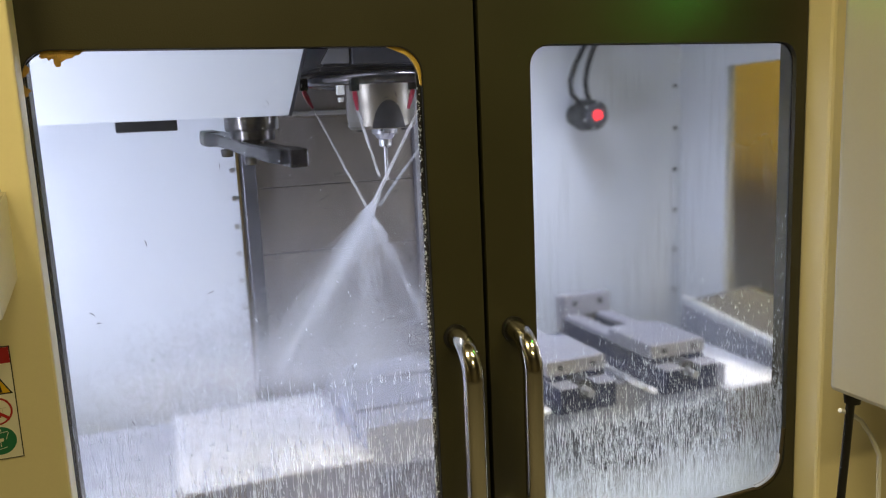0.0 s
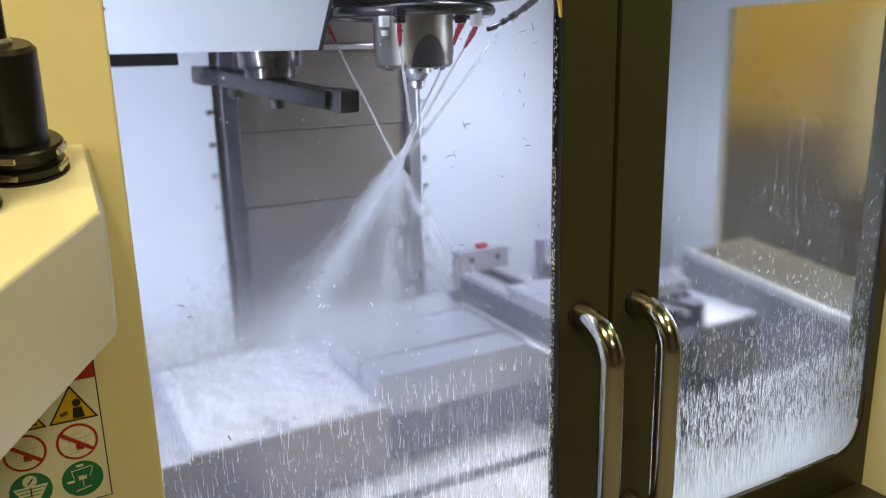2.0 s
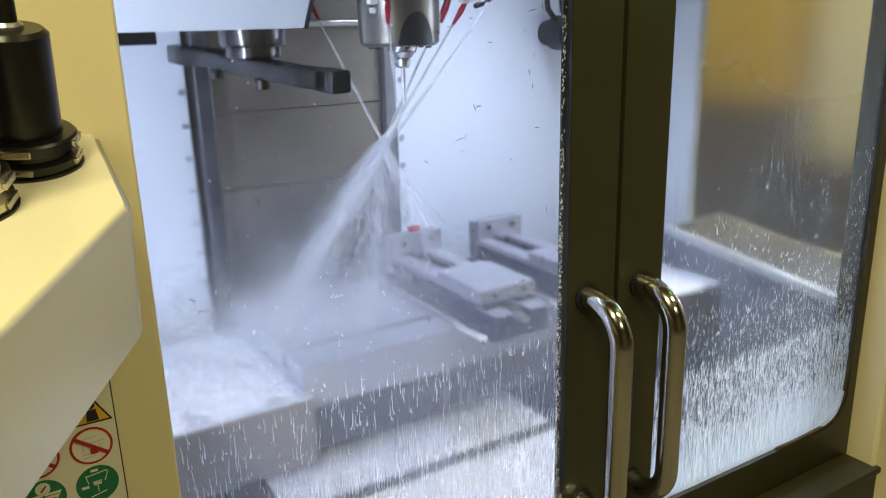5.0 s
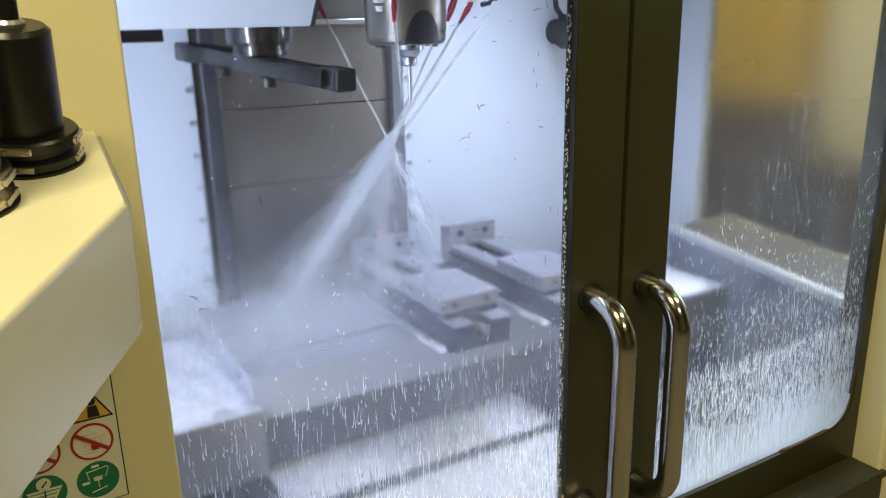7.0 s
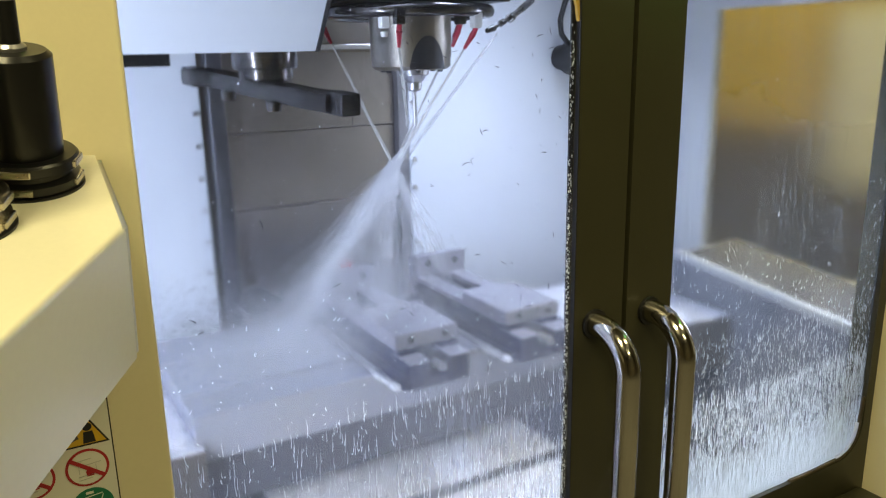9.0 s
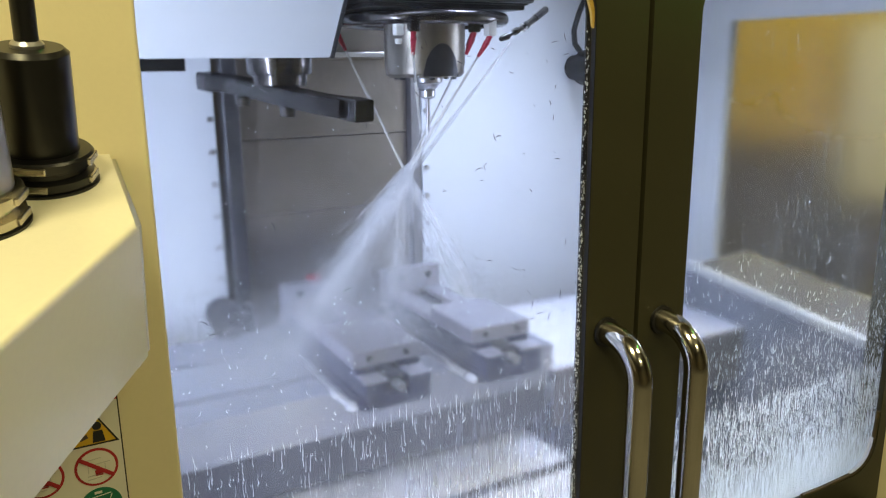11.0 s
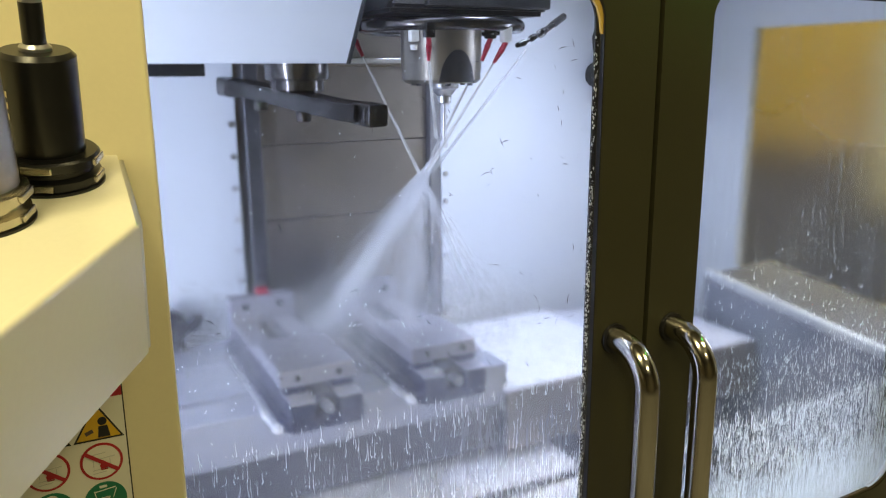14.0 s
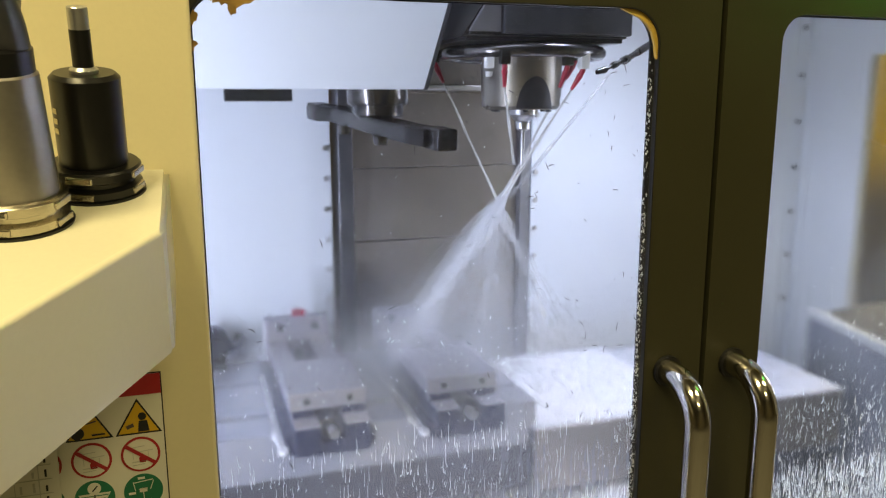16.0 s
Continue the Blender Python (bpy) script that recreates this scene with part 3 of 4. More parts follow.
ZC = TZ - 0.050
covers = [(way_cover(TX0 - 0.35, TX0 + 0.01, ZC, TY0 - 0.02, TY1 - 0.01, "wet white telescopic way cover flooded with coolant"), 1.0),
          (way_cover(-0.80, -0.41, ZC - 0.012, TY0 - 0.012, TY1 - 0.018, "wet white telescopic way cover flooded with coolant"), 0.45),
          (way_cover(LEFT + 0.01, -0.74, ZC - 0.024, TY0 - 0.004, TY1 - 0.026, "wet white telescopic way cover flooded with coolant"), 0.0),
          (way_cover(TX1 - 0.01, TX1 + 0.37, ZC, TY0 - 0.02, TY1 - 0.01, "wet white telescopic way cover beside the vises"), 1.0),
          (way_cover(0.74, 1.14, ZC - 0.012, TY0 - 0.012, TY1 - 0.018, "wet white telescopic way cover beside the vises"), 0.5)]

front = thing("front_way_cover", (0, 0.1, 0.79), "wet pale front way cover in two plates", "way cover")
part("upper_plate", box(-0.282, 0.287, 0.463, 0.86, 0.778, 0.784, 0.002), WET_WHITE, front)
part("lower_plate", box(-0.292, 0.297, 0.05, 0.475, 0.765, 0.771, 0.002), WET_WHITE, front)
part("wiper", box(-0.282, 0.287, 0.456, 0.466, 0.772, 0.788, 0.002), DARK_STEEL, front, "dark wiper lip")
part("skirt", box(-0.288, 0.293, 0.05, 0.86, 0.56, 0.765), TRAY, front)


def vise(x0, group="machine vises on the table"):
    """A precision vise with a navy casting, ground steel rails, a fixed jaw behind and a wide moving jaw plate in front."""
    w, y0 = 0.128, 0.500
    x1, xm = x0 + w, x0 + w / 2
    v = thing("machine_vise", (xm, y0, TZ), "navy and ground steel machine vise bolted to the table", "vise", group)
    part("base", prism(rounded(x0 - 0.012, x1 + 0.012, y0 - 0.026, y0 + 0.42, (0.030, 0.030, 0.006, 0.006)), 2, TZ, TZ + 0.024, 0.004), BLUE, v, "navy cast base with rounded flange")
    part("base_ledge", box(x0 - 0.022, x0 - 0.010, y0 + 0.00, y0 + 0.36, TZ + 0.003, TZ + 0.014, 0.003), STEEL, v, "bright wet side ledge")
    for a in (x0 + 0.003, x1 - 0.041):
        part("body_wall", box(a, a + 0.038, y0 + 0.012, y0 + 0.42, TZ + 0.022, TZ + 0.064, 0.003), BLUE, v)
    for a in (x0, x1 - 0.040):
        part("rail", box(a, a + 0.040, y0 + 0.04, y0 + 0.42, TZ + 0.062, TZ + 0.074, 0.002), VISE_STEEL, v, "ground steel rail")
    for a in (x0 + 0.002, x1 - 0.044):
        part("front_cheek", box(a, a + 0.042, y0 - 0.030, y0 + 0.045, TZ + 0.002, TZ + 0.052, 0.003), BLUE, v, "navy front cheek")
        part("cheek_plate", box(a, a + 0.042, y0 - 0.031, y0 + 0.043, TZ + 0.0515, TZ + 0.0545, 0.001), VISE_STEEL, v, "bright ground steel cap")
    part("fixed_jaw", box(x0 - 0.004, x1 + 0.004, y0 + 0.392, y0 + 0.422, TZ + 0.030, TZ + 0.120, 0.003), VISE_STEEL, v)
    part("jaw_face", box(x0 - 0.003, x1 + 0.003, y0 + 0.380, y0 + 0.392, TZ + 0.070, TZ + 0.124, 0.002), VISE_STEEL, v)
    for bx in (x0 + 0.028, x1 - 0.028):
        part("jaw_bolt", rod((bx, y0 + 0.377, TZ + 0.103), (bx, y0 + 0.381, TZ + 0.103), 0.008, n=16), DARK_STEEL, v)
        part("plate_bolt", rod((bx, y0 + 0.012, TZ + 0.080), (bx, y0 + 0.017, TZ + 0.080), 0.0055, n=14), DARK_STEEL, v)
    part("moving_jaw", box(x0 - 0.002, x1 + 0.002, y0 + 0.016, y0 + 0.180, TZ + 0.064, TZ + 0.094, 0.003), VISE_STEEL, v, "ground steel moving jaw plate")
    part("jaw_block", box(x0 + 0.010, x1 - 0.010, y0 + 0.172, y0 + 0.20, TZ + 0.06, TZ + 0.090, 0.004), VISE_STEEL, v)
    part("screw_housing", rod((xm, y0 - 0.012, TZ + 0.040), (xm, y0 + 0.04, TZ + 0.040), 0.020, n=24), DARK_STEEL, v, "dark screw housing", smooth=True)
    part("screw", rod((xm, y0 - 0.040, TZ + 0.040), (xm, y0 + 0.01, TZ + 0.040), 0.009, n=6), STEEL, v, "hexagon screw end")
    part("spindle_screw", rod((xm, y0 + 0.04, TZ + 0.052), (xm, y0 + 0.38, TZ + 0.052), 0.011, n=14), DARK_STEEL, v, smooth=True)
    wet = bmesh.new()
    for k in range(26):
        f = k / 25
        c = (x0 - 0.018 + 0.004 * math.sin(9 * f + x0), y0 - 0.012 + 0.13 * f, TZ + 0.009)
        bmesh.ops.create_icosphere(wet, subdivisions=1, radius=0.009 * (1 - 0.6 * f) + 0.002 * math.sin(31 * f), matrix=Matrix.Translation(c) @ Matrix.Diagonal((1, 1.3, 0.7, 1)))
    part("froth", wet, FOAM_WHITE, v, "white coolant froth along the base", smooth=True)
    return v


vise_a = vise(0.227)
vise_b = vise(0.467)
clip = thing("red_clip", (0.297, 0.905, TZ + 0.12), "small red plastic stop on the fixed jaw", "vise stop")
part("stop_body", box(0.283, 0.309, 0.894, 0.914, TZ + 0.120, TZ + 0.134, 0.003), RED, clip)
plug = thing("hose_fitting", (0.122, 0.99, TZ), "round dark hose fitting on a bracket at the table's back edge", "hose fitting")
part("flange", rod((0.122, 1.002, 1.028), (0.122, 1.040, 1.028), 0.036, n=28, bevel=0.004), DARK_STEEL, plug, smooth=True)
part("boss", rod((0.122, 0.990, 1.028), (0.122, 1.003, 1.028), 0.018, n=20, bevel=0.002), DARK_STEEL, plug, smooth=True)
part("bracket", box(0.098, 0.146, 0.955, 1.030, TZ + 0.0005, TZ + 0.008, 0.001), DARK_STEEL, plug)
part("elbow", tube([(0.155, 1.02, 1.02), (0.175, 1.02, 1.025), (0.180, 1.02, 1.045)], 0.012, 12), DARK_STEEL, plug, smooth=True)

# side chute along the right wall
chute = thing("side_chute", (1.0, 0.5, 0.95), "wet grey sloped side chute along the wall", "chute", kind="structure")
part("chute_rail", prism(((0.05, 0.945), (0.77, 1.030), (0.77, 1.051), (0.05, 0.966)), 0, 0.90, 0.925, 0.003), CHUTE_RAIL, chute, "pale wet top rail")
slope = bmesh.new()
for y, z in ((0.05, 0.950), (0.77, 1.035)):
    for x, up in ((0.925, 0.0), (1.148, 0.012), (1.148, 0.007), (0.925, -0.005)):
        slope.verts.new((x, y, z + up))
slope.verts.ensure_lookup_table()
for ring in ((0, 1, 2, 3), (7, 6, 5, 4), (0, 4, 5, 1), (1, 5, 6, 2), (2, 6, 7, 3), (3, 7, 4, 0)):
    slope.faces.new([slope.verts[k] for k in ring])
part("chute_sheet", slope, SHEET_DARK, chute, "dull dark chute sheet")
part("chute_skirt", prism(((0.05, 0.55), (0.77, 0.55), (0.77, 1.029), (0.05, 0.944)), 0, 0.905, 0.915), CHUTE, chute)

# what shows through the side window
sidepane = part("side_pane", box(1.162, 1.166, 0.22, 0.89, 1.00, 1.675), GLASS_SIDE, sw)
sidepane.visible_shadow = False
nb = thing("neighbour_machine", (3.5, 2.4, 0), "yellow machine cabinet on a brown base beyond the side window", "machine")
part("upper_cabinet", box(3.2, 4.0, 2.00, 3.9, 1.10, 2.4, 0.02), YELLOW, nb)
part("lower_cabinet", box(3.22, 4.0, 2.00, 3.9, 0, 1.10, 0.02), BROWN, nb)
# white block added in place of a bright glare beside the yellow machine
wc = thing("glare_block", (3.5, 1.6, 0), "white block on a brown base, standing in for bright glare", "cabinet")
part("glare_body", box(3.2, 3.9, 1.30, 1.88, 0.85, 1.75, 0.015), WHITE, wc)
part("glare_block_base", box(3.22, 3.9, 1.30, 1.88, 0.0, 0.85, 0.015), BROWN, wc)

# ---- outside: tray with tool holders, labels, pendant ----
shelf = thing("tool_tray", (-0.62, -0.16, 1.39), "cream gloss painted tool tray beside the door, tilted to the front", "tray")
TRAY_Z = 1.478
TILT_AT, TILT_TURN = Vector((-0.560, -0.165, TRAY_Z)), Matrix.Rotation(math.atan(0.25), 3, "X")


def tilted(bm):
    """From the tray's flat drawing to its tilted place."""
    bmesh.ops.rotate(bm, cent=TILT_AT, matrix=TILT_TURN, verts=bm.verts)
    return bm


outline = ((-0.558, -0.040), (-0.560, -0.165), (-0.760, -0.460), (-1.10, -0.46), (-1.10, -0.040))
tray_body = part("tray_body", tilted(prism(outline, 2, TRAY_Z - 0.098, TRAY_Z, 0.004)), CREAM_GLOSS, shelf, smooth=True)
tray_body.modifiers.new("even_shading", "WEIGHTED_NORMAL").keep_sharp = False
part("back_bracket", box(-0.90, -0.62, -0.09, -0.043, 1.40, 1.46, 0.004), CREAM, shelf)
for hx, hy in ((-0.692, -0.207), (-0.745, -0.262)):
    part("socket_rim", tilted(lathe([(0.023, 0.0), (0.0242, 0.002), (0.021, 0.003), (0.019, 0.001)], (hx, hy, TRAY_Z - 0.0005), 32)), BLACK_RUBBER, shelf, "black empty socket", smooth=True)


def holder(at, body_r, body_h, body_mat, label, taper=0.0):
    h = thing("tool_holder", at, label, "tool holder", "tool holders on the tray")
    rim = BRASSY if taper else BLACK_OXIDE
    part("seat_ring", tilted(lathe([(0.0335, -0.001), (0.0335, 0.0015), (0.028, 0.0017)], at, 36)), BLACK_RUBBER, h, "black plastic seat ring", smooth=True)
    part("flange", tilted(lathe([(0.030, 0.001), (0.0315, 0.0025), (0.0315, 0.0075), (0.027, 0.0095), (0.027, 0.0125), (0.0315, 0.0145), (0.0315, 0.020), (0.030, 0.0215), (body_r, 0.022)], at)), rim, h, smooth=True)
    for s in (-105, -20, 75):
        for z0 in (0.0027, 0.0147):
            part("key_slot", tilted(turned(box(at[0] + 0.024, at[0] + 0.0322, at[1] - 0.009, at[1] + 0.009, at[2] + z0, at[2] + z0 + 0.0052, 0.001), at, s)), BRASSY, h, "worn bright key slot edge")
    part("holder_body", tilted(lathe([(body_r, 0.020), (body_r, 0.03), (body_r * (1 - taper), body_h - 0.003), (body_r * (1 - taper) - 0.003, body_h), (0.010, body_h)], at)), body_mat, h, smooth=True)
    return h


def on_tray(x, y):
    return (x, y, TRAY_Z)


ha = holder(on_tray(-0.607, -0.086), 0.0230, 0.086, BLACK_OXIDE, "black oxide tool holder with a slim arbor")
axis_a = on_tray(-0.607, -0.086)
part("collar", tilted(lathe([(0.0095, 0.085), (0.0095, 0.088), (0.0075, 0.090)], axis_a, 24)), STEEL, ha, smooth=True)
part("arbor", tilted(lathe([(0.0068, 0.087), (0.0068, 0.115)], axis_a, 24)), BLACK_OXIDE, ha, smooth=True)
part("arbor_tip", tilted(lathe([(0.0066, 0.115), (0.0066, 0.129), (0.0060, 0.1297)], axis_a, 24)), STEEL, ha, "bright ground tip", smooth=True)
for k in range(3):
    part("engraved_mark", tilted(turned(box(axis_a[0] + 0.0227, axis_a[0] + 0.0233, axis_a[1] - 0.003, axis_a[1] + 0.003, TRAY_Z + 0.046 + 0.007 * k, TRAY_Z + 0.050 + 0.007 * k), axis_a, -150)), BRASSY, ha)
axis_b = on_tray(-0.650, -0.142)
hb = holder(axis_b, 0.0265, 0.100, HOLDER_GREY, "satin grey tool holder with a fluted cutter", 0.10)
part("cutter_neck", tilted(lathe([(0.0225, 0.098), (0.0225, 0.112), (0.018, 0.114)], axis_b, 28)), BLACK_OXIDE, hb, smooth=True)


def fluted(at, z0, z1, r, n=36, steps=14):
    bm = bmesh.new()
    rings = []
    for i in range(steps + 1):
        z = z0 + (z1 - z0) * i / steps
        ring_v = []
        for k in range(n):
            a = 2 * math.pi * k / n
            lobe = r * (0.80 + 0.20 * abs(math.cos(1.5 * (a + 40 * (z - z0)))) ** 0.6)
            ring_v.append(bm.verts.new((at[0] + lobe * math.cos(a), at[1] + lobe * math.sin(a), at[2] + z)))
        rings.append(ring_v)
    for u, w in zip(rings, rings[1:]):
        for k in range(n):
            bm.faces.new((u[k], u[(k + 1) % n], w[(k + 1) % n], w[k]))
    bm.faces.new(rings[0])
    bm.faces.new(rings[-1])
    return bm


part("cutter", tilted(fluted(axis_b, 0.112, 0.155, 0.0215)), DARK_STEEL, hb, "fluted dark cutter", smooth=True)

pend = thing("control_pendant", (0.58, -0.15, 1.4), "cream control pendant box beside the door", "control panel")
part("pendant_box", box(0.475, 0.80, -0.27, -0.14, 1.145, 1.95, 0.008), GREY_PAINT, pend)
part("mount", box(0.60, 0.70, -0.142, -0.043, 1.5, 1.7, 0.004), CREAM, pend)
part("indicator", rod((0.4755, -0.20, 1.760), (0.455, -0.20, 1.760), 0.030, 0.024, 24, 0.004), GREEN_LAMP, pend, "glowing green indicator", smooth=True)
part("hose", tube([(0.50, -0.16, 1.15), (0.502, -0.155, 1.12), (0.503, -0.15, 1.05), (0.503, -0.14, 0.9)], 0.006, 12), BLACK_RUBBER, pend, smooth=True)
part("white_cable", tube([(0.488, -0.15, 1.115), (0.505, -0.15, 1.108), (0.530, -0.15, 1.092), (0.550, -0.15, 1.066), (0.57, -0.15, 1.03), (0.585, -0.14, 0.95)], 0.0035, 8), WHITE_PLASTIC, pend, "thin white cable", smooth=True)
part("conduit_fitting", rod((0.50, -0.16, 1.147), (0.50, -0.16, 1.128), 0.013, 0.011, 12), BLACK_RUBBER, pend, smooth=True)


def froth(cover_ob, x0, x1, y0, y1, z, seed):
    """A ragged sheet of froth that lies on a cover."""
    bm = bmesh.new()
    nx, ny = 70, 70
    grid = []
    for i in range(nx + 1):
        row = []
        for k in range(ny + 1):
            x, y = x0 + (x1 - x0) * i / nx, y0 + (y1 - y0) * k / ny
            h = noise.noise((x * 9, y * 9, seed)) * 0.6 + noise.noise((x * 30, y * 30, seed)) * 0.35 + noise.noise((x * 80, y * 80, seed)) * 0.2
            edge = min(i, nx - i, k, ny - k) / 5
            row.append(bm.verts.new((x, y, z - 0.001 + max(0, 0.45 + h) * 0.011 * min(1, edge))))
        grid.append(row)
    for i in range(nx):
        for k in range(ny):
            bm.faces.new((grid[i][k], grid[i + 1][k], grid[i + 1][k + 1], grid[i][k + 1]))
    part("froth", bm, FOAM_WHITE, cover_ob, "white coolant froth", smooth=True)


froth(covers[0][0], TX0 - 0.345, TX0 - 0.002, TY0 - 0.018, TY1 - 0.03, ZC, 1.0)
froth(covers[3][0], TX1 + 0.004, TX1 + 0.365, TY0 - 0.018, TY1 - 0.03, ZC, 2.0)


# ---- labels beside the door ----
LY = -0.046
sheet = thing("safety_label", (-0.66, LY, 1.2), "white safety label with red, yellow and green signs", "label")


def flat(outline, layer, mat, name, parent, label=""):
    return part(name, prism(outline, 1, LY - 0.0004 * layer - 0.0004, LY - 0.0004 * layer), mat, parent, label)


def ellipse(cx, cz, r, n=36):
    return [(cx + r * math.cos(2 * math.pi * k / n), cz + r * math.sin(2 * math.pi * k / n)) for k in range(n)]


def bar_at(cx, cz, length, thick, degrees):
    a = radians(degrees)
    u, w = (math.cos(a) * length / 2, math.sin(a) * length / 2), (-math.sin(a) * thick / 2, math.cos(a) * thick / 2)
    return [(cx + i * u[0] + j * w[0], cz + i * u[1] + j * w[1]) for i, j in ((-1, -1), (1, -1), (1, 1), (-1, 1))]


flat([(-0.745, 1.2133), (-0.5755, 1.2133), (-0.5755, 1.3393), (-0.745, 1.3393)], 0, LABEL_BLACK, "border", sheet)
flat([(-0.744, 1.2143), (-0.5765, 1.2143), (-0.5765, 1.3383), (-0.744, 1.3383)], 1, PAPER, "label_face", sheet)
flat([(-0.744, 1.3208), (-0.5765, 1.3208), (-0.5765, 1.3383), (-0.744, 1.3383)], 2, LABEL_RED, "red_band", sheet)
for i, cx in enumerate((-0.5960, -0.6340, -0.6720, -0.7100)):
    flat([(cx - 0.0182, 1.2866), (cx + 0.0182, 1.2866), (cx, 1.3180)], 2, LABEL_BLACK, "triangle_border", sheet)
    flat([(cx - 0.0158, 1.2882), (cx + 0.0158, 1.2882), (cx, 1.3153)], 3, LABEL_YELLOW, "warning_triangle", sheet)
    if i == 0:
        flat(ellipse(cx + 0.0035, 1.3023, 0.0033), 4, LABEL_BLACK, "pictogram_dot", sheet)
        flat([(cx - 0.0005, 1.2890), (cx + 0.0085, 1.2890), (cx + 0.0070, 1.2983), (cx + 0.0005, 1.2983)], 4, LABEL_BLACK, "pictogram_block", sheet)
        flat(bar_at(cx - 0.0065, 1.2943, 0.006, 0.003, 20), 4, BROWN, "pictogram_bar", sheet)
    else:
        flat(ellipse(cx - 0.0088, 1.2933, 0.0052), 4, LABEL_BLACK, "pictogram_dot", sheet)
        flat(bar_at(cx + 0.002, 1.3018, 0.008, 0.0012, 12), 4, BROWN, "pictogram_bar", sheet)
        flat(bar_at(cx + 0.007, 1.2908, 0.010, 0.0014, 0), 4, LABEL_BLACK, "pictogram_bar", sheet)
    cz = 1.2683
    flat(ellipse(cx, cz, 0.0156), 2, LABEL_RED, "prohibition_ring", sheet)
    flat(ellipse(cx, cz, 0.0136), 3, PAPER, "ring_face", sheet)
    for dx, dz, ln, an in ((-0.003, 0.007, 0.013, 4), (0.004, 0.003, 0.012, 4), (-0.006, 0.0, 0.008, 90), (0.0, -0.006, 0.014, 4), (0.006, -0.002, 0.008, 90), (-0.002, -0.009, 0.010, 4)):
        flat(bar_at(cx + dx, cz + dz, ln, 0.0005, an), 4, GREY_PAINT, "pictogram_line", sheet)
    flat([(cx - 0.001, cz - 0.007), (cx + 0.004, cz - 0.007), (cx + 0.0045, cz - 0.003), (cx + 0.0015, cz + 0.001), (cx - 0.0015, cz - 0.003)], 4, LABEL_RED, "pictogram_flame", sheet)
    flat(bar_at(cx, cz, 0.0285, 0.0030, -38), 5, LABEL_RED, "prohibition_bar", sheet)
    cz = 1.2348
    flat(ellipse(cx, cz, 0.0156), 2, LABEL_GREEN, "mandatory_disc", sheet)
    if i == 0:
        for dx, dz, ln, an in ((0.0, 0.009, 0.016, 6), (-0.007, 0.005, 0.008, 100), (0.007, 0.005, 0.008, 70), (0.0, 0.002, 0.007, 3), (0.0, -0.004, 0.006, 92), (0.0, -0.009, 0.012, 12)):
            flat(bar_at(cx + dx, cz + dz, ln, 0.0006, an), 3, PAPER, "pictogram_line", sheet)
        for dx, dz in ((-0.001, 0.012), (-0.009, -0.001)):
            flat(bar_at(cx + dx, cz + dz, 0.0055, 0.0020, 0), 3, PAPER, "pictogram_arrow", sheet)
        flat(bar_at(cx, cz + 0.001, 0.006, 0.0034, 0), 3, PAPER, "pictogram_block", sheet)
    else:
        flat([(cx - 0.0125, cz + 0.004), (cx + 0.0125, cz + 0.004), (cx + 0.006, cz - 0.008), (cx + 0.0025, cz - 0.012), (cx - 0.0025, cz - 0.012), (cx - 0.006, cz - 0.008)], 3, PAPER, "pictogram_block", sheet)
        flat(ellipse(cx, cz + 0.0085, 0.0052), 3, PAPER, "pictogram_face", sheet)
        flat(bar_at(cx + 0.0005, cz + 0.0085, 0.006, 0.0011, 48), 4, LABEL_BLACK, "check_mark", sheet)
        for dz in (0.002, -0.001, -0.004):
            flat(bar_at(cx, cz + dz, 0.018 + dz * 1.5, 0.0006, 0), 4, LABEL_GREEN, "pictogram_line", sheet)
        flat(bar_at(cx, cz - 0.001, 0.008, 0.0010, 90), 4, LABEL_BLACK, "pictogram_line", sheet)

paper = thing("paper_chart", (-0.72, LY - 0.003, 1.17), "printed paper chart with small unreadable tables", "paper")
part("paper_sheet", box(-0.80, -0.6585, LY - 0.0042, LY - 0.0030, 1.04, 1.300), PAPER, paper)
for k in range(17):
    z = 1.284 - 0.0125 * k
    part("table_line", box(-0.798, -0.664, LY - 0.0047, LY - 0.0041, z, z + 0.0006), GREY_PAINT, paper)
    for j in range(13):
        if (j * 7 + k * 3) % 5:
            part("text_bar", box(-0.6675 - 0.0095 * j - 0.0016, -0.6675 - 0.0095 * j, LY - 0.0047, LY - 0.0041, z + 0.0022, z + 0.0022 + (0.005, 0.008, 0.0065)[(j + k) % 3]), GREY_PAINT if j % 3 else LABEL_BLACK, paper)
for x in (-0.674, -0.692, -0.728):
    part("table_line", box(x, x + 0.0006, LY - 0.0047, LY - 0.0041, 1.08, 1.29), GREY_PAINT, paper)


# ---- sealant at the window corners ----
def ragged(points, jitter, seed, sub=5):
    rnd = random.Random(seed)
    out = []
    for (ax, az), (bx, bz) in zip(points, points[1:] + points[:1]):
        for k in range(sub):
            f = k / sub
            out.append((ax + (bx - ax) * f + rnd.uniform(-jitter, jitter), az + (bz - az) * f + rnd.uniform(-jitter, jitter)))
    return out


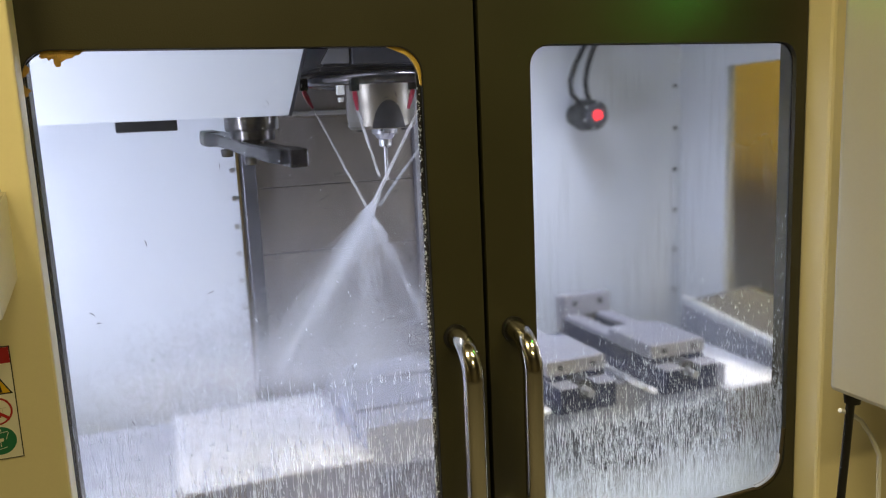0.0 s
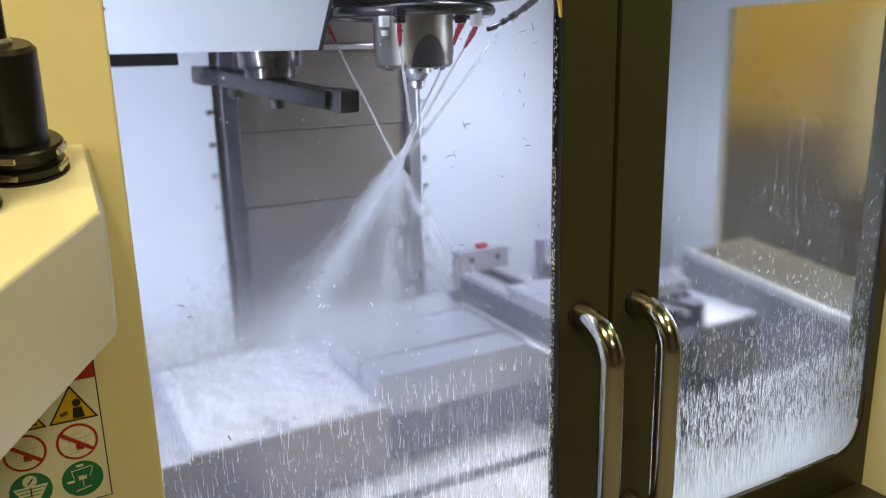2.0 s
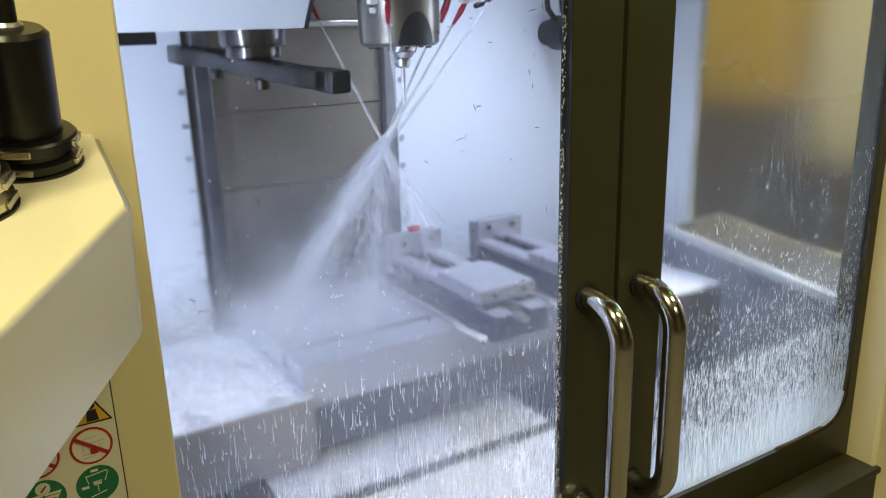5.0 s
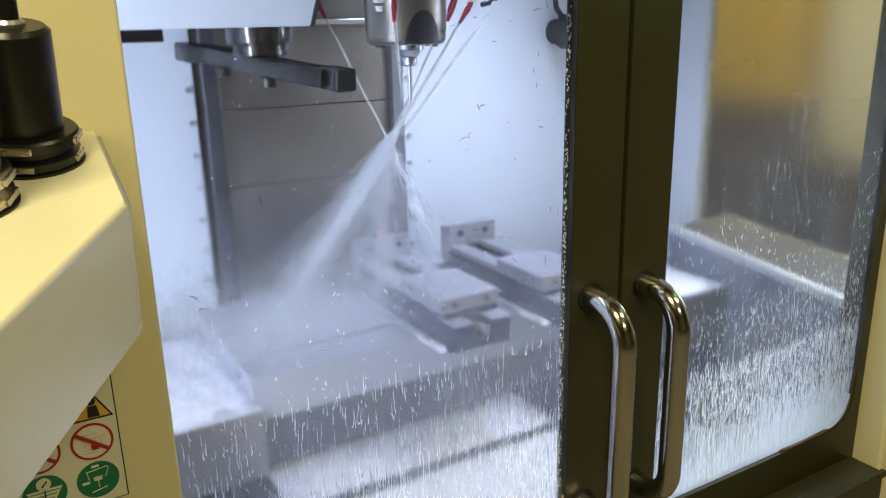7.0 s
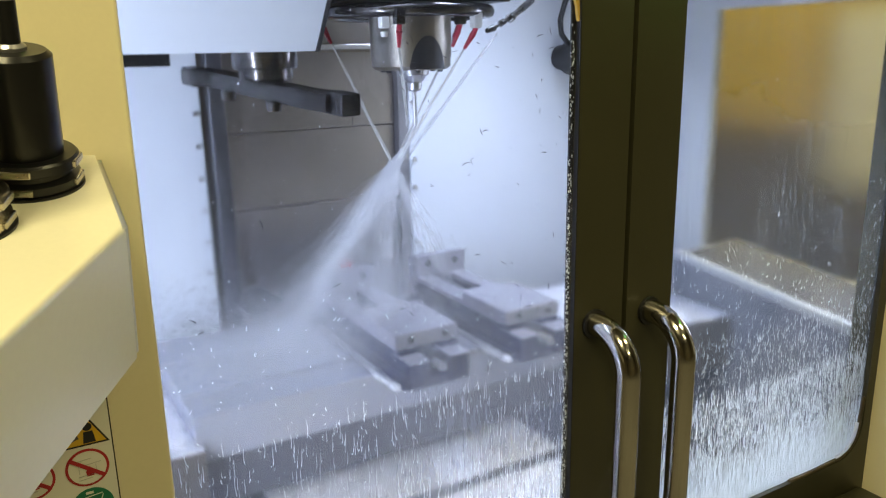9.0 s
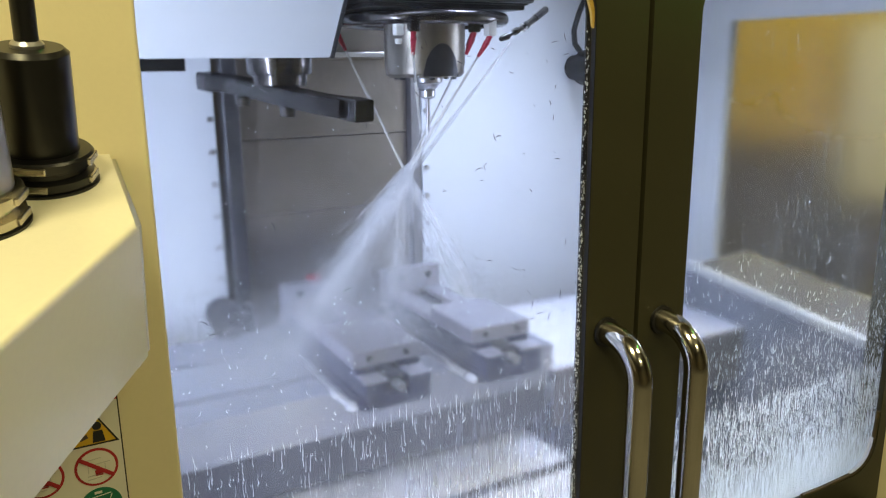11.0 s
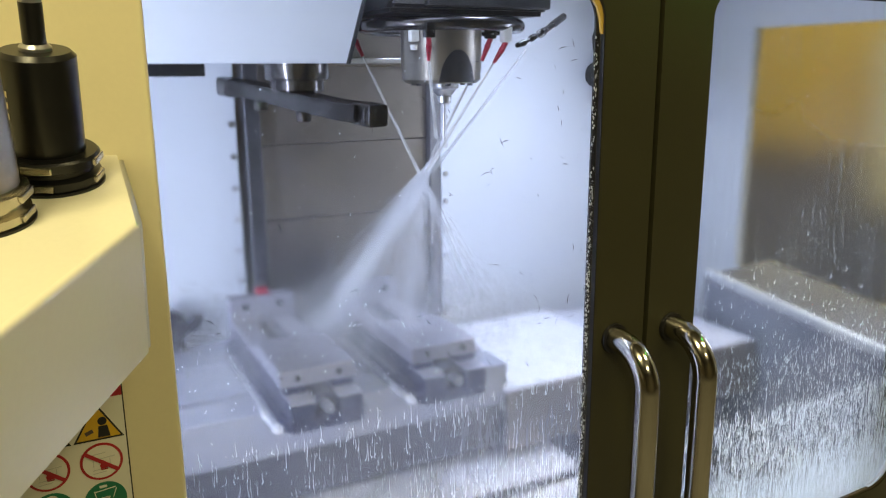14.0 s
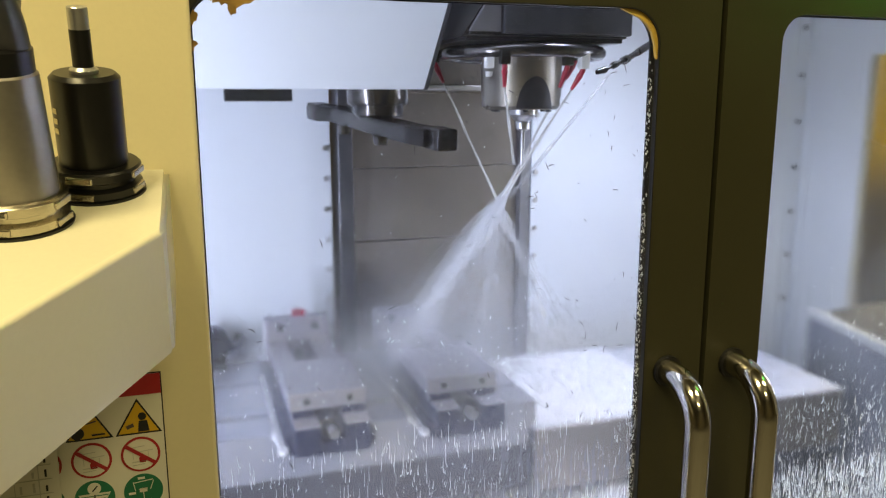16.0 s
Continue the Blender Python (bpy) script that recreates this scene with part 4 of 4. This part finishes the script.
seal = thing("corner_sealant", (-0.5, 0.012, 1.6), "flaking brown sealant foam in the window corners", "sealant")
part("patch", prism(ragged([(-0.524, 1.6545), (-0.452, 1.6545), (-0.478, 1.6475), (-0.492, 1.6400), (-0.501, 1.6330), (-0.5035, 1.6405), (-0.516, 1.6435), (-0.517, 1.6490)], 0.0016, 3), 1, 0.0020, GLASS_Y - 0.0003), FOAM, seal)
part("patch", prism(ragged([(-0.538, 1.640), (-0.530, 1.636), (-0.5275, 1.631), (-0.533, 1.624), (-0.538, 1.622)], 0.0010, 4), 1, 0.0020, GLASS_Y - 0.0003), FOAM, seal)
part("patch", prism(ragged([(-0.538, 1.616), (-0.529, 1.609), (-0.5325, 1.604), (-0.538, 1.600)], 0.0008, 5), 1, 0.0020, GLASS_Y - 0.0003), FOAM, seal)
arc = [(-0.125, 1.6525), (-0.105, 1.6525)] + [(-0.112 + 0.036 * math.sin(radians(a)), 1.6165 + 0.036 * math.cos(radians(a))) for a in (15, 30, 45, 60, 75, 90)] + [(-0.0755, 1.600)]
arc2 = [(-0.0795, 1.604)] + [(-0.117 + 0.036 * math.sin(radians(a)), 1.611 + 0.036 * math.cos(radians(a))) for a in (80, 60, 45, 30, 12)]
part("patch", prism(arc + arc2, 1, 0.0020, GLASS_Y - 0.0003), GOLD_SEAL, seal, "golden sealant arc")
part("patch", prism(ragged([(-0.0755, 1.02), (-0.0755, 0.93), (-0.090, 0.93), (-0.083, 0.97)], 0.0008, 6), 1, 0.0020, GLASS_Y - 0.0003), FOAM, seal)
low = [(0.36 + 0.02 * k, 0.0035, WIN_LOW + 0.002) for k in range(6)] + [(0.476 + 0.0535 * math.sin(radians(a)), 0.0035, 0.977 - 0.0535 * math.cos(radians(a))) for a in range(8, 91, 9)] + [(0.5335, 0.0035, 1.02)]
part("bead", tube([(x, y, z + 0.0012 * math.sin(37 * i)) for i, (x, y, z) in enumerate(low)], 0.0030, 8), SEAL_DARK, seal, "dark brown sealant bead")


# ---- coolant on the door windows ----
def film(name, haze, edge_z, span, low_haze, streaks, colour, top=0.1, smear=0.0):
    """Dried and running coolant: a thin milky layer that is thicker low down, with runs."""
    m = bpy.data.materials.new(name)
    m.use_nodes = True
    nt = m.node_tree
    nt.nodes.remove(nt.nodes["Principled BSDF"])
    co = nt.nodes.new("ShaderNodeNewGeometry")
    sep = nt.nodes.new("ShaderNodeSeparateXYZ")
    nt.links.new(co.outputs["Position"], sep.inputs[0])

    def noise_at(scale, stretch, detail):
        mp = nt.nodes.new("ShaderNodeMapping")
        mp.inputs["Scale"].default_value = (1, 1, stretch)
        n = nt.nodes.new("ShaderNodeTexNoise")
        n.inputs["Scale"].default_value, n.inputs["Detail"].default_value = scale, detail
        nt.links.new(co.outputs["Position"], mp.inputs["Vector"])
        nt.links.new(mp.outputs["Vector"], n.inputs["Vector"])
        return n

    def calc(op, a, b):
        n = nt.nodes.new("ShaderNodeMath")
        n.operation = op
        for i, q in enumerate((a, b)):
            if isinstance(q, (int, float)):
                n.inputs[i].default_value = q
            else:
                nt.links.new(q, n.inputs[i])
        return n.outputs[0]

    def ramp(v, a, b, lo, hi):
        n = nt.nodes.new("ShaderNodeMapRange")
        n.interpolation_type = "SMOOTHSTEP"
        for key, q in (("From Min", a), ("From Max", b), ("To Min", lo), ("To Max", hi)):
            n.inputs[key].default_value = q
        nt.links.new(v, n.inputs["Value"])
        return n.outputs[0]

    cloud = noise_at(5, 0.8, 5).outputs["Fac"]
    fine = noise_at(240, 0.10, 4).outputs["Fac"]
    wobble = calc("MULTIPLY", calc("SUBTRACT", cloud, 0.5), 0.18)
    height = calc("ADD", sep.outputs["Z"], wobble)
    lowness = ramp(height, edge_z + span, edge_z - span, 0.0, 1.0)
    runs = ramp(fine, 0.50, 0.62, 0.0, 1.0)
    band = calc("MULTIPLY", ramp(height, edge_z + 2.2 * span, edge_z, 0.0, 1.0), runs)
    amount = calc("ADD", calc("MULTIPLY", lowness, low_haze), calc("MULTIPLY", band, streaks))
    amount = calc("ADD", amount, calc("MULTIPLY", ramp(cloud, 0.3, 0.7, haze * 0.6, haze * 1.4), ramp(sep.outputs["Z"], 1.52, 1.22, top, 1.0)))
    wipes = calc("MULTIPLY", ramp(noise_at(130, 0.05, 5).outputs["Fac"], 0.42, 0.72, 0.0, smear), ramp(noise_at(7, 0.7, 3).outputs["Fac"], 0.40, 0.62, 0.15, 1.0))
    amount = calc("ADD", amount, wipes)
    amount = calc("MINIMUM", amount, 0.92)
    tr = nt.nodes.new("ShaderNodeBsdfTransparent")
    df = nt.nodes.new("ShaderNodeBsdfDiffuse")
    tl = nt.nodes.new("ShaderNodeBsdfTranslucent")
    for n in (df, tl):
        n.inputs["Color"].default_value = (*colour, 1)
    half = nt.nodes.new("ShaderNodeMixShader")
    half.inputs[0].default_value = 0.88
    mix = nt.nodes.new("ShaderNodeMixShader")
    nt.links.new(df.outputs[0], half.inputs[1])
    nt.links.new(tl.outputs[0], half.inputs[2])
    nt.links.new(amount, mix.inputs[0])
    nt.links.new(tr.outputs[0], mix.inputs[1])
    nt.links.new(half.outputs[0], mix.inputs[2])
    nt.links.new(mix.outputs[0], nt.nodes["Material Output"].inputs["Surface"])
    return m


FILM_LEFT = film("coolant_film_thin", 0.21, 1.03, 0.13, 0.20, 0.08, (0.83, 0.84, 0.94), 0.05, 0.02)
FILM_RIGHT = film("coolant_film_thick", 0.09, 0.990, 0.065, 0.86, 0.30, (0.84, 0.89, 0.88), 0.40, 0.10)


def milky(name, colour, alpha, rough=0.15):
    """A milky drop: partly clear, partly scattering."""
    m = bpy.data.materials.new(name)
    m.use_nodes = True
    nt = m.node_tree
    p = nt.nodes["Principled BSDF"]
    p.inputs["Base Color"].default_value = (*colour, 1)
    p.inputs["Roughness"].default_value = rough
    tl = nt.nodes.new("ShaderNodeBsdfTranslucent")
    tl.inputs["Color"].default_value = (*colour, 1)
    tr = nt.nodes.new("ShaderNodeBsdfTransparent")
    a, b = nt.nodes.new("ShaderNodeMixShader"), nt.nodes.new("ShaderNodeMixShader")
    a.inputs[0].default_value, b.inputs[0].default_value = 0.82, alpha
    nt.links.new(p.outputs[0], a.inputs[1])
    nt.links.new(tl.outputs[0], a.inputs[2])
    nt.links.new(tr.outputs[0], b.inputs[1])
    nt.links.new(a.outputs[0], b.inputs[2])
    nt.links.new(b.outputs[0], nt.nodes["Material Output"].inputs["Surface"])
    return m


DROP = milky("milky_drop", (0.90, 0.95, 0.99), 0.90)
SPRAY = milky("spray_streak", (0.95, 0.95, 0.95), 0.55)
MIST = milky("spray_mist", (0.95, 0.96, 0.97), 0.31)
HAZE = milky("spray_haze", (0.96, 0.96, 0.98), 0.30)
CORE = milky("jet_core", (0.86, 0.84, 0.79), 0.42)
FOAMY = milky("coolant_foam", (0.90, 0.92, 0.94), 0.75, 0.4)


def joined(name, verts, faces, mat, parent=None, smooth=True):
    me = bpy.data.meshes.new(name)
    if parent is not None:
        base = root_of(parent).get("base", (0, 0, 0))
        verts = [(v[0] - base[0], v[1] - base[1], v[2] - base[2]) for v in verts]
    me.from_pydata(verts, [], faces)
    me.polygons.foreach_set("use_smooth", [smooth] * len(me.polygons))
    me.materials.append(mat)
    ob = new(name, me)
    if parent is not None:
        ob.parent = parent
    return ob


def run_shape(verts, faces, x, y, z, w, length, lean, rnd):
    """One run of coolant: a fat drop below and a thinning trail above, raised off the glass towards the inside."""
    i = len(verts)
    rows = ((0.0, 0.15), (0.06, 0.9), (0.14, 1.0), (0.26, 0.7), (0.40, 0.55), (0.55, 0.6), (0.7, 0.45), (0.85, 0.4), (1.0, 0.15))
    if length < 2.4 * w:
        rows = ((0.0, 0.3), (0.3, 1.0), (0.7, 0.95), (1.0, 0.3))
    sway = 0.0
    for f, k in rows:
        sway += rnd.uniform(-0.55, 0.55) * w
        cx = x + lean * f * length + sway * (f > 0.25)
        verts += [(cx - w * k / 2, y, z + f * length), (cx, y + 0.55 * w * k, z + f * length), (cx + w * k / 2, y, z + f * length)]
    n = len(rows)
    for r in range(n - 1):
        a = i + 3 * r
        faces += [(a, a + 1, a + 4, a + 3), (a + 1, a + 2, a + 5, a + 4)]


def wet_window(name, x0, x1, film_mat, plan, seed, label):
    rnd = random.Random(seed)
    verts, faces = [], []
    for count, z0, z1, wmin, wmax, lmin, lmax, bias in plan:
        for _ in range(count):
            x = rnd.uniform(x0 + 0.004, x1 - 0.004)
            z = z0 + (z1 - z0) * rnd.random() ** bias
            run_shape(verts, faces, x, GLASS_Y + 0.0006, z, rnd.uniform(wmin, wmax), rnd.uniform(lmin, lmax) * rnd.uniform(0.5, 1.0), rnd.uniform(-0.03, 0.03), rnd)
    d = tagged(joined(name, verts, faces, DROP), label, "coolant drops", kind="stuff")
    d.visible_shadow = False
    f = joined("coolant_film", [(x0, GLASS_Y + 0.0013, WIN_LOW), (x1, GLASS_Y + 0.0013, WIN_LOW), (x1, GLASS_Y + 0.0013, WIN_TOP), (x0, GLASS_Y + 0.0013, WIN_TOP)], [(0, 1, 2, 3)], film_mat)
    tagged(f, "thin milky coolant film on the door window", "coolant film", kind="stuff")
    f.visible_shadow = False


wet_window("coolant_drops", -0.5365, -0.077, FILM_LEFT,
           [(1000, 0.93, 1.22, 0.0005, 0.0010, 0.004, 0.026, 0.9), (1100, 0.93, 1.12, 0.0005, 0.0009, 0.012, 0.045, 1.0), (560, 1.00, 1.36, 0.0005, 0.0013, 0.0010, 0.006, 1.2),
            (120, 1.25, 1.62, 0.0006, 0.0013, 0.0008, 0.003, 1.0)], 11, "milky coolant drops and runs on the window")
wet_window("coolant_drops", 0.077, 0.535, FILM_RIGHT,
           [(6000, 0.925, 1.10, 0.0004, 0.0009, 0.007, 0.032, 1.1), (1600, 1.00, 1.19, 0.0005, 0.0012, 0.0015, 0.016, 1.1), (780, 1.08, 1.38, 0.0007, 0.0016, 0.0014, 0.011, 1.5),
            (60, 1.30, 1.62, 0.0006, 0.0012, 0.001, 0.005, 1.0)], 12, "dense milky coolant drops and runs on the window")

inner = [(0.474 + 0.048 * math.sin(radians(a)), 0.979 - 0.048 * math.cos(radians(a))) for a in range(0, 91, 10)]
outer = [(0.478 + 0.052 * math.sin(radians(a)) + 0.0, 0.976 - 0.052 * math.cos(radians(a))) for a in range(90, -1, -10)]
part("trapped_foam", prism(inner + outer, 1, 0.0020, GLASS_Y - 0.0003), FOAMY, seal, "white coolant foam behind the bead")

# metal chips stuck to the left window
rnd = random.Random(5)
verts, faces = [], []
for _ in range(95):
    x, z = -0.085 - 0.20 * rnd.random() ** 1.3, rnd.uniform(1.20, 1.60)
    if rnd.random() < 0.3:
        x = rnd.uniform(-0.52, -0.1)
    a, ln, w, c = rnd.uniform(-1.9, 0.3), rnd.uniform(0.0020, 0.0095), rnd.uniform(0.0003, 0.0007), rnd.uniform(-0.3, 0.3)
    i = len(verts)
    for k in range(4):
        f = k / 3 - 0.5
        px, pz = x + ln * f * math.cos(a) - c * ln * f * f * math.sin(a) * 2, z + ln * f * math.sin(a) + c * ln * f * f * math.cos(a) * 2
        ww = w * (1 - abs(f) * 1.2)
        verts += [(px - ww * math.sin(a), GLASS_Y + 0.0007, pz + ww * math.cos(a)), (px, GLASS_Y + 0.0011, pz), (px + ww * math.sin(a), GLASS_Y + 0.0007, pz - ww * math.cos(a))]
    for k in range(3):
        b = i + 3 * k
        faces += [(b, b + 1, b + 4, b + 3), (b + 1, b + 2, b + 5, b + 4)]
tagged(joined("metal_chips", verts, faces, DARK_STEEL), "small dark metal chips stuck on the window", "metal chips", kind="stuff")

# beads of coolant on the gaskets' edges
verts, faces = [], []
for _ in range(340):
    x, z, r = -0.0815 + rnd.uniform(-0.0026, 0.0022), rnd.uniform(0.94, 1.60), rnd.uniform(0.0005, 0.0015)
    i = len(verts)
    y = rnd.uniform(GLASS_Y + 0.0006, GLASS_Y + 0.0020)
    verts += [(x - r, y, z), (x + r * 0.6, y, z), (x, y - r, z), (x, y + r, z), (x, y, z - r * 1.6), (x, y, z + r * 1.3)]
    faces += [tuple(i + q for q in f) for f in ((0, 2, 5), (2, 1, 5), (1, 3, 5), (3, 0, 5), (2, 0, 4), (1, 2, 4), (3, 1, 4), (0, 3, 4))]
tagged(joined("gasket_beads", verts, faces, FOAMY), "bright coolant beads along the black gasket", "coolant drops", kind="stuff")


# ---- coolant jets ----
def jet(at, aim, label, start_r, spread, length, count, streak, seed, core=0.0, fine=MIST, fade=1.15):
    """A jet as many fine streaks about one line; it turns about that line."""
    at, aim = Vector(at), Vector(aim)
    d = (aim - at).normalized()
    turn = d.to_track_quat("Z", "Y").to_matrix().to_4x4()
    j = new("coolant_jet")
    tagged(j, label, "coolant jet", "coolant jets at the spindle")
    j.matrix_world = Matrix.Translation(at) @ turn
    rnd = random.Random(seed)
    if core:
        bm = bmesh.new()
        bmesh.ops.create_cone(bm, cap_ends=True, segments=10, radius1=start_r * 0.55, radius2=start_r * 0.85, depth=core, matrix=Matrix.Translation((0, 0, core / 2)))
        part("core", bm, CORE, j, smooth=True).visible_shadow = False
    verts, faces = [], []
    for _ in range(count):
        f = rnd.random() ** fade
        ang, off = rnd.uniform(0, 2 * math.pi), abs(rnd.gauss(0, 0.5))
        ln, w = streak * rnd.uniform(0.5, 1.3), rnd.uniform(0.00015, 0.00055)
        z0 = f * length
        z1 = min(z0 + ln, length * 1.05)
        i = len(verts)
        for z, k in ((z0, 0.3), ((z0 + z1) / 2, 1.0), (z1, 0.2)):
            r = start_r * min(1, 0.4 + off) + spread * z * off
            cx, cy = r * math.cos(ang), r * math.sin(ang)
            for q in range(3):
                b = 2 * math.pi * q / 3
                verts.append((cx + w * k * math.cos(b), cy + w * k * math.sin(b), z))
        for r in range(2):
            a = i + 3 * r
            for q in range(3):
                faces.append((a + q, a + (q + 1) % 3, a + 3 + (q + 1) % 3, a + 3 + q))
    joined("streaks", verts, faces, fine, j).visible_shadow = False
    return j


jets = []
A_END, B_END = Vector((0.150, 0.548, 1.0)), Vector((-0.215, 0.735, 1.0))
jets.append(jet(tips[0], CROSS, "thin white coolant jet from a nozzle", 0.0022, 0.004, (CROSS - tips[0]).length, 90, 0.05, 21, (CROSS - tips[0]).length * 0.98, SPRAY))
jets.append(jet(tips[1], (SX - 0.004, 0.585, 1.43), "thin white coolant jet at the tool", 0.0024, 0.006, 0.17, 90, 0.05, 22, 0.15, SPRAY))
jets.append(jet(tips[2], CROSS, "white coolant jet crossing at the tool", 0.0026, 0.010, (CROSS - tips[2]).length, 140, 0.05, 23, (CROSS - tips[2]).length, SPRAY))
jets.append(jet(tips[3], CROSS + Vector((0.01, 0, 0.02)), "white coolant jet crossing at the tool", 0.0022, 0.008, (CROSS - tips[3]).length, 90, 0.05, 24, (CROSS - tips[3]).length * 0.95, SPRAY))
jets.append(jet((0.170, 0.517, 1.608), CROSS + Vector((0.03, 0, 0.02)), "white coolant jet from the steel hose", 0.0018, 0.012, 0.27, 160, 0.06, 25, 0.0, MIST))
LEFT_RUN, RIGHT_RUN = (CROSS - B_END).length, (CROSS - A_END).length
jets.append(jet(CROSS + (CROSS - B_END) * 0.06, B_END, "white coolant spray fanning out below the tool", 0.006, 0.23, LEFT_RUN, 4600, 0.04, 26, 0.0, HAZE, 1.30))
jets.append(jet(CROSS + (CROSS - B_END) * 0.12, B_END, "dense white coolant stream below the crossing", 0.005, 0.080, LEFT_RUN * 0.66, 650, 0.045, 27, 0.0, MIST, 1.5))
jets.append(jet(CROSS, A_END, "thin coolant spray thinning out towards the table", 0.005, 0.16, RIGHT_RUN * 0.60, 330, 0.045, 28, 0.0, HAZE, 1.3))
jets.append(jet(CROSS, (-0.035, 0.64, 1.0), "fine coolant mist between the sprays", 0.010, 0.60, 0.36, 5200, 0.02, 29, 0.0, HAZE, 0.8))

# splash and drifting mist where the spray lands
def mist_cloud(at, label, count, wide, deep, high, small, big, mat, seed):
    """A cloud of fine droplets, densest low down at its middle."""
    rnd = random.Random(seed)
    cloud = thing("coolant_splash", at, label, "coolant splash", "splashes of coolant")
    verts, faces = [], []
    for _ in range(count):
        X, Y = at[0] + rnd.gauss(0, wide), at[1] + rnd.gauss(0, deep)
        Z, s = at[2] + 0.004 + abs(rnd.gauss(0, high)), rnd.uniform(small, big)
        i = len(verts)
        verts += [(X - s, Y, Z), (X + s, Y, Z), (X, Y - s, Z), (X, Y + s, Z), (X, Y, Z - s), (X, Y, Z + s * 1.8)]
        faces += [tuple(i + q for q in f) for f in ((0, 2, 5), (2, 1, 5), (1, 3, 5), (3, 0, 5), (2, 0, 4), (1, 2, 4), (3, 1, 4), (0, 3, 4))]
    joined("droplets", verts, faces, mat, cloud).visible_shadow = False
    return cloud


splashes = [mist_cloud((-0.255, 0.700, 0.985), "dense coolant splash thrown up where the stream lands", 26000, 0.15, 0.10, 0.070, 0.0005, 0.0013, HAZE, 41),
            mist_cloud((-0.07, 0.690, 1.0), "pale coolant mist drifting over the table", 26000, 0.15, 0.12, 0.085, 0.0005, 0.0013, HAZE, 42)]


def motions():
    """The table with all that stands on it, the covers that follow it, and the spinning spray."""
    times = [k * 0.5 for k in range(33)]
    for ob, share in [(table, 1.0), (vise_a, 1.0), (vise_b, 1.0), (clip, 1.0), (plug, 1.0)] + covers:
        base = Vector(ob["base"])
        rows = []
        for t in times:
            dx, dy = table_place(t)
            rows.append((t, Matrix.Translation(base + Vector((dx * share, dy, 0)))))
        walk(ob, rows)
    for k, j in enumerate(jets):
        m = j.matrix_world.copy()
        walk(j, [(i * 0.25, m @ pose(0, 0, 0, 0, 0, (80 + 3 * (k % 3)) * i)) for i in range(65)])
    for k, cloud in enumerate(splashes):
        m = Matrix.Translation(cloud["base"])
        walk(cloud, [(i * 0.25, m @ pose(0.004 * math.sin(2.1 * i + k), 0.004 * math.cos(1.7 * i), 0.003 * math.sin(1.3 * i), 0, 0, 6 * math.sin(0.9 * i + k))) for i in range(65)])


motions()
